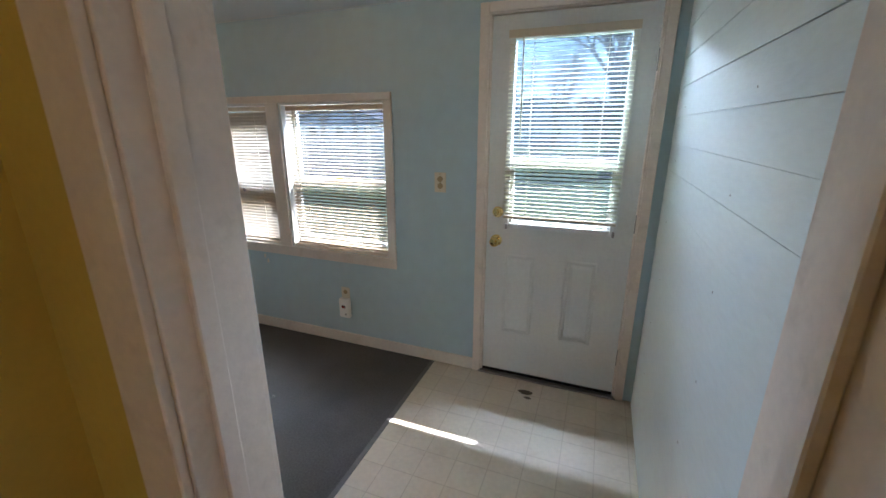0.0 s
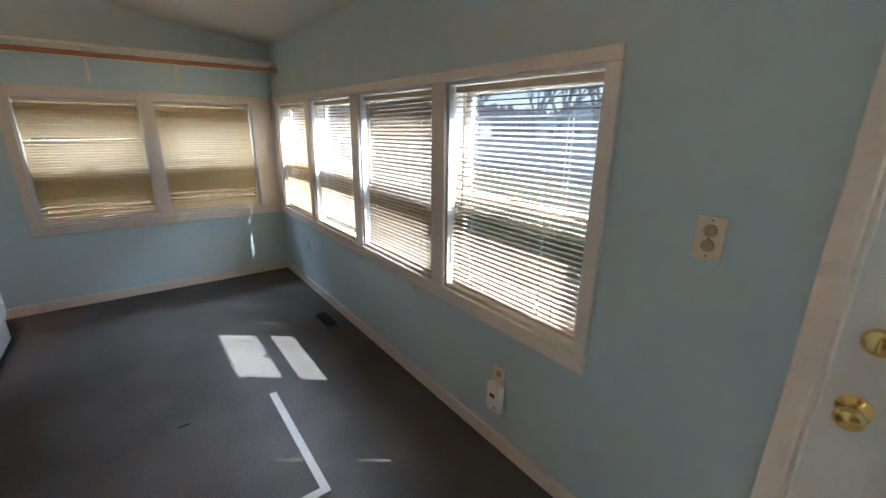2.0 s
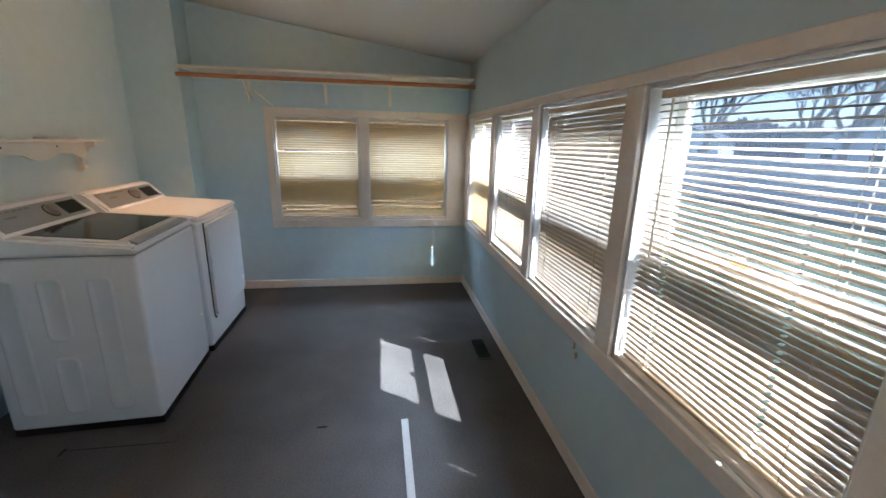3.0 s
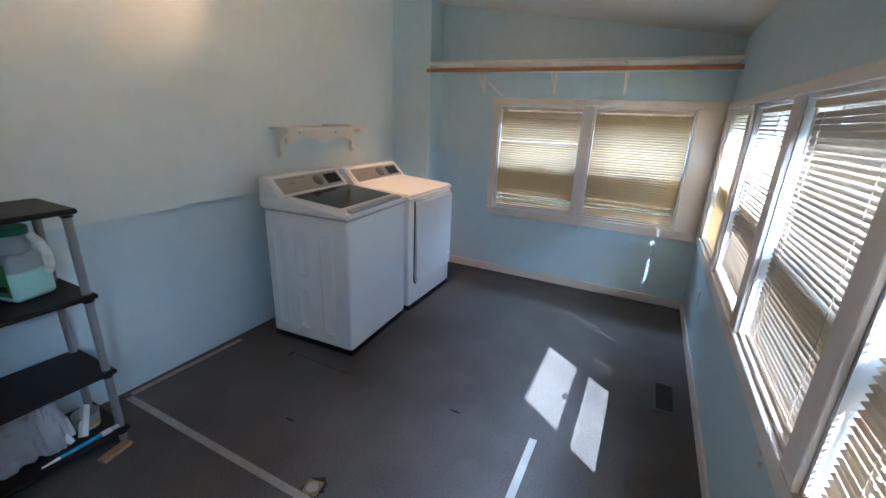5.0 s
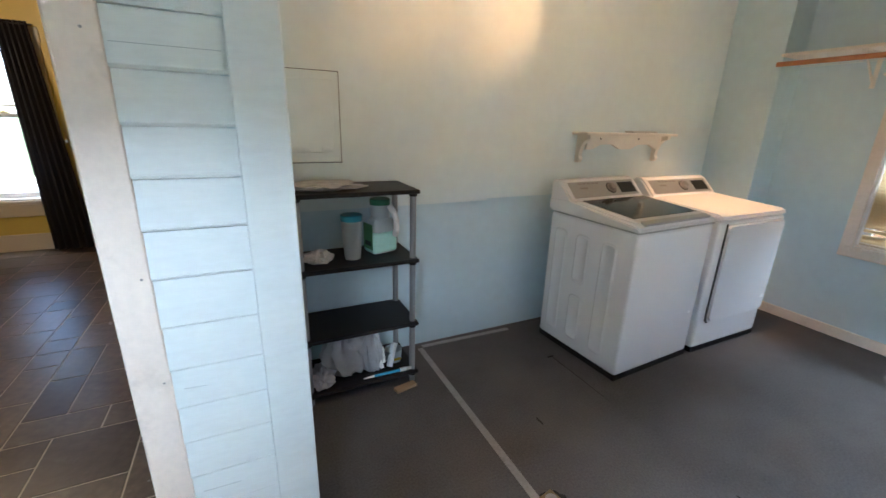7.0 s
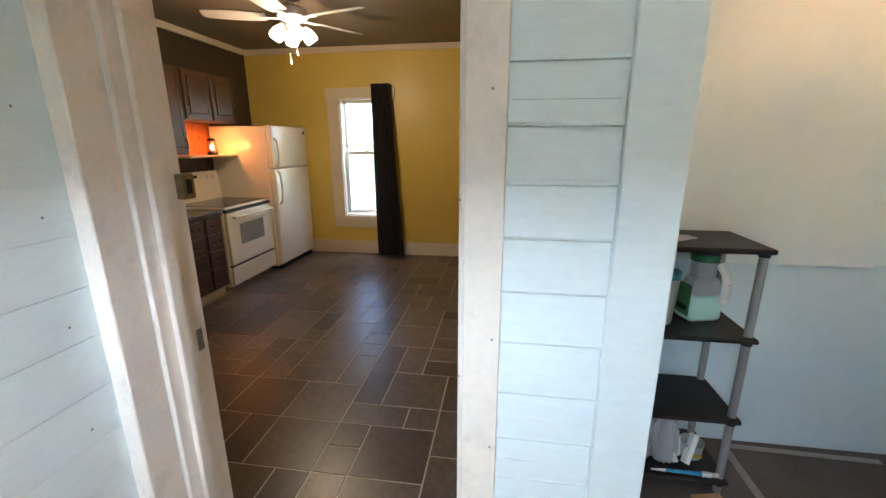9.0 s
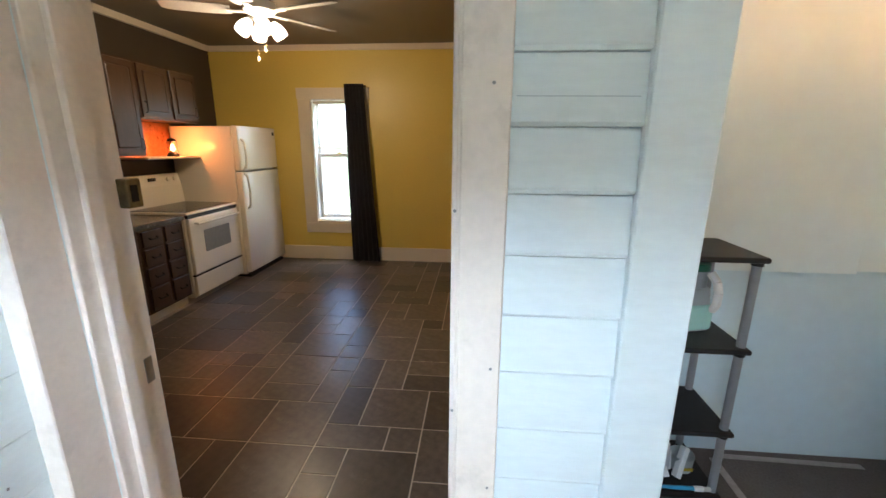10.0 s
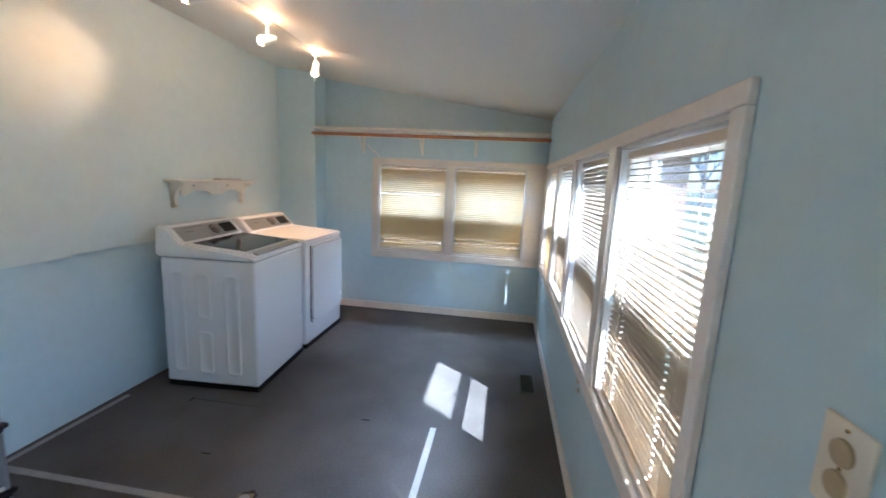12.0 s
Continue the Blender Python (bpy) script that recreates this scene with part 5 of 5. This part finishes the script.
def fan(x, y):
    t = thing("ceiling_fan", (x, y, CEIL_K), label="white ceiling fan with four lit glass shades", category="ceiling fan")
    part("canopy", lathe([(0, 0), (0.07, 0), (0.06, -0.04), (0.02, -0.06), (0, -0.06)], 24), WHITEPL, t, smooth=True)
    part("downrod", tube((0, 0, -0.05), (0, 0, -0.10), 0.012), WHITEPL, t)
    part("motor", lathe([(0, -0.09), (0.07, -0.09), (0.11, -0.11), (0.11, -0.16), (0.07, -0.185), (0.04, -0.19), (0.04, -0.23), (0, -0.24)], 28), WHITEPL, t, smooth=True)
    for i in range(5):
        a = 360 * i / 5 + 20
        b = bmesh.new()
        k = 12
        ring = []
        for j in range(k + 1):
            u = j / k
            ww = 0.045 + 0.022 * math.sin(math.pi * min(u * 0.8 + 0.1, 1))
            ww *= 1 if u < 0.93 else 0.8
            ring.append((0.19 + 0.44 * u, ww))
        pts = [(x2, w2) for x2, w2 in ring] + [(x2, -w2) for x2, w2 in ring[::-1]]
        prism(pts, 2, -0.003, 0.003, b)
        bmesh.ops.transform(b, matrix=pose(0, 0, -0.165, 12), verts=b.verts)
        bl = part("blade", b, FANBLADE, t, rot=(0, 0, a))
        part("blade_iron", box(0.09, -0.02, -0.175, 0.22, 0.02, -0.169, 0.003, 1), WHITEPL, t, rot=(0, 0, a))
    for i in range(4):
        a = radians(90 * i + 35)
        mm = Matrix.Translation((0.075 * math.cos(a), 0.075 * math.sin(a), -0.225)) @ pose(0, 0, 0, 0, 0, math.degrees(a)) @ pose(0, 0, 0, 0, 145)
        s = part("lamp_shade", lathe([(0.018, 0), (0.03, 0.015), (0.048, 0.05), (0.052, 0.09), (0.045, 0.115), (0.03, 0.105), (0, 0.10)], 20, matrix=mm), FANBULB, t, "lit frosted glass shade", smooth=True)
    for dx, dz in ((0.03, -0.46), (-0.03, -0.40)):
        c = part("pull_chain", tube((dx, 0.02, -0.24), (dx, 0.02, dz), 0.0012, n=5), BRASS, t)
        part("chain_weight", lathe([(0, 0), (0.008, -0.008), (0.006, -0.03), (0, -0.034)], 10, matrix=pose(dx, 0.02, dz)), WHITEPL, c)
    la = new("fan_lamp", bpy.data.lights.new("fan_lamp", "POINT"))
    la.data.energy, la.data.color, la.data.shadow_soft_size = 3.1, (1.0, 0.72, 0.42), 0.1
    la.location = (x, y, CEIL_K - 0.42)


fan(5.72, -4.05)

# ---- outdoors ----
GZ = -0.45
gr = bmesh.new()
bmesh.ops.create_grid(gr, x_segments=60, y_segments=60, size=400)
for v in gr.verts:
    v.co.z = GZ
part("ground", gr, GRASS, label="patchy spring lawn", kind="structure")
part("road", box(-120, 24, GZ - 0.05, 120, 30, GZ + 0.012), ROADM, label="grey asphalt street", kind="structure")
part("roof", prism([(0.4, ceil_z(0.4) + 0.1), (-2.99, ceil_z(-2.99) + 0.1), (-2.99, ceil_z(-2.99) + 0.16), (0.42, ceil_z(0.4) + 0.16)], 0, -0.55, 5.45), ROOF, label="grey shingled porch roof", kind="structure")
part("wall_foundation", box(-0.14, 0.0, GZ, 5.16, 0.13, -0.13), FENCE, label="painted foundation below the porch wall", kind="structure")
fc = thing("fence", (0, 0, GZ), label="pale weathered board fence across the lawn", category="fence")
first = None
n = 0
for i in range(150):
    x = -18.5 + i * 0.122
    if first is None:
        first = part("board", box(0, -0.011, 0.04, 0.115, 0.011, 1.55), FENCE, fc, at=(x, 11.6, 0))
    else:
        share(first, (x, 11.6, 0.01 * math.sin(i * 2.3)))
for z in (0.35, 1.25):
    part("rail", box(-18.5, 11.62, z, -0.2, 11.66, z + 0.09), FENCE, fc)


def house(at, rz, w, d, h, roof_h, wall_mat, label, wins=3):
    t = thing("house", at, rz, label=label, category="house")
    b = box(-w / 2, 0, 0, w / 2, d, h)
    part("wall", b, wall_mat, t)
    part("gable", prism([(-w / 2, h), (w / 2, h), (0, h + roof_h)], 1, 0.0, d), wall_mat, t)
    r = bmesh.new()
    e = 0.4
    s = roof_h / (w / 2)
    for sg in (-1, 1):
        prism([(0, h + roof_h + 0.02), (sg * (w / 2 + e), h - e * s + 0.02), (sg * (w / 2 + e), h - e * s + 0.17), (0, h + roof_h + 0.17)], 1, -e, d + e, r)
    part("roof", r, ROOF, t)
    for i in range(wins):
        x = -w / 2 + w * (i + 0.5) / wins
        wn_ = part("window", box(x - 0.55, -0.04, 0.9, x + 0.55, 0.0, 2.1), SASH, t)
        part("pane", box(x - 0.47, -0.05, 0.98, x + 0.47, -0.042, 2.02), HOUSEWIN, wn_)
    return t


house((-2.5, 45, GZ), 0, 9, 10, 2.7, 2.4, HOUSEW, "white gabled house across the street", 2)
house((14, 52, GZ), 0, 10, 9, 2.6, 2.0, HOUSET, "tan low house across the street", 3)
house((-44, 36, GZ), 35, 10, 8, 2.6, 2.2, HOUSEW, "small white house behind the fence", 3)
house((-26, 42, GZ), 10, 11, 8, 2.6, 2.2, HOUSEW, "white house far behind the fence", 3)
house((-7.0, -0.6, GZ), 90, 9.6, 6, 3.0, 1.6, HOUSET, "tan-orange neighbour house beside the porch", 2)


def tree(at, height, seed, spread=0.5, r0=0.22, label="bare grey-brown tree with spreading limbs", depth=6):
    rnd = random.Random(seed)
    t = thing("tree", at, label=label, category="tree")
    verts, faces, tv, tf = [], [], [], []

    def seg(p, q, ra, rb, n, V, Fc):
        d = (q - p).normalized()
        s = d.orthogonal().normalized()
        u = d.cross(s)
        k = len(V)
        for c, r in ((p, ra), (q, rb)):
            for i in range(n):
                a = 2 * math.pi * i / n
                V.append(c + r * (math.cos(a) * s + math.sin(a) * u))
        for i in range(n):
            j = (i + 1) % n
            Fc.append((k + i, k + j, k + n + j, k + n + i))

    def grow(p, d, length, r, lev):
        q = p + d * length
        big = lev < 3
        seg(p, q, r, r * 0.72, 8 if big else 3, verts if big else tv, faces if big else tf)
        if lev >= depth:
            return
        for _ in range(3 if lev else 4):
            nd = (d + Vector((rnd.uniform(-1, 1), rnd.uniform(-1, 1), rnd.uniform(-0.3, 0.7))) * (spread + 0.08 * lev)).normalized()
            grow(p + d * length * rnd.uniform(0.75, 1.0), nd, length * rnd.uniform(0.6, 0.82), r * rnd.uniform(0.5, 0.66), lev + 1)
    grow(Vector((0, 0, 0)), Vector((0.03, 0.02, 1)).normalized(), height * 0.27, r0, 0)
    for nm, V, Fc in (("trunk", verts, faces), ("crown", tv, tf)):
        me = bpy.data.meshes.new(nm)
        me.from_pydata([tuple(v) for v in V], [], Fc)
        me.materials.append(BARK)
        o = new(nm, me)
        o.parent = t
    return t


big = tree((5.0, 15.5, GZ), 9, 5, 0.55, 0.30, "large bare tree with spreading limbs on the front lawn")
far = tree((-12, 20, GZ), 9, 12, 0.55, 0.22, "bare tree beyond the fence", depth=6)
for i, (x, y, s, a) in enumerate([(-19, 19, 1.1, 40), (-27, 17, 1.0, 100), (-7, 24, 1.2, 200), (0.5, 36, 1.2, 10), (9, 33, 1.3, 300), (14, 22, 1.1, 150), (-35, 28, 1.3, 70), (-16, 30, 1.3, 250), (-25, 33, 1.3, 20), (-3, 33, 1.2, 130), (20, 38, 1.3, 60), (-42, 20, 1.3, 170), (-50, 30, 1.4, 90)]):
    copy_thing(far, pose(x, y, GZ, 0, 0, a) @ Matrix.Diagonal((s, s, s, 1)))
rnd = random.Random(5)
for nm, yy, hh in (("treeline", 62, 7.5), ("treeline", 75, 10)):
    V, Fc = [], []
    k = 420
    for i in range(k + 1):
        x = -130 + 230 * i / k
        z = GZ + hh * (0.62 + 0.30 * noise.noise(Vector((x * 0.06, yy, 0))) + 0.16 * noise.noise(Vector((x * 0.5, yy, 3)))) + rnd.uniform(-0.5, 0.5)
        V += [(x, yy, GZ - 0.2), (x, yy + rnd.uniform(-0.5, 0.5), z), (x, yy + 4, GZ - 0.2)]
        if i:
            a = 3 * i
            Fc += [(a - 3, a, a + 1, a - 2), (a - 2, a + 1, a + 2, a - 1)]
    me = bpy.data.meshes.new("treeline")
    me.from_pydata(V, [], Fc)
    me.materials.append(WOODS)
    tagged(new("backdrop", me), "distant leafless brown woods", kind="structure")
# porch rail and shrub outside the kitchen window
pr = thing("porch_rail", (4.6, -8.2, GZ), label="white porch railing outside the kitchen", category="railing")
part("top_rail", box(0, -0.03, 0.95, 3.2, 0.03, 1.0), HOUSEW, pr)
part("bottom_rail", box(0, -0.02, 0.12, 3.2, 0.02, 0.17), HOUSEW, pr)
first = None
for i in range(26):
    if first is None:
        first = part("baluster", box(-0.015, -0.015, 0.17, 0.015, 0.015, 0.95), HOUSEW, pr, at=(0.06 + i * 0.125, 0, 0))
    else:
        share(first, (0.06 + i * 0.125, 0, 0))
for x in (0.0, 3.2):
    part("post", box(x - 0.045, -0.045, 0, x + 0.045, 0.045, 1.05), HOUSEW, pr)
copy_thing(big, pose(6.5, -22, GZ, 0, 0, 50))

# ---- kitchen floor tiles ----
rnd = random.Random(7)
U = 0.165
gx0, gx1, gy0, gy1 = X_KW + 0.008, 6.66, Y_KS + 0.002, Y_KN - 0.002
nx, ny = int((gx1 - gx0) / U) + 1, int((gy1 - gy0) / U) + 1
used = [[False] * ny for _ in range(nx)]
shapes = {}
for j in range(ny - 1, -1, -1):
    for i in range(nx):
        if used[i][j]:
            continue
        opts = [(2, 2), (1, 2), (2, 1), (2, 2), (1, 1)]
        rnd.shuffle(opts)
        for sx, sy in opts + [(1, 1)]:
            if i + sx <= nx and j - sy >= -1 and not any(used[i + a][j - c] for a in range(sx) for c in range(sy)):
                break
        for a in range(sx):
            for c in range(sy):
                used[i + a][j - c] = True
        xa, xb = gx0 + i * U, min(gx0 + (i + sx) * U, gx1)
        yb, ya = gy1 - (ny - 1 - j) * U, max(gy1 - (ny - 1 - j + sy) * U, gy0)
        w, d = xb - xa - 0.007, yb - ya - 0.007
        if w < 0.02 or d < 0.02:
            continue
        key = (round(w, 3), round(d, 3))
        at = (xa + 0.0035, ya + 0.0035, FLOOR_K - 0.0045)
        if key not in shapes:
            shapes[key] = part("tile", box(0, 0, 0, w, d, 0.0045, 0.001, 1), TILE, tile_floor, at=at)
        else:
            share(shapes[key], at)
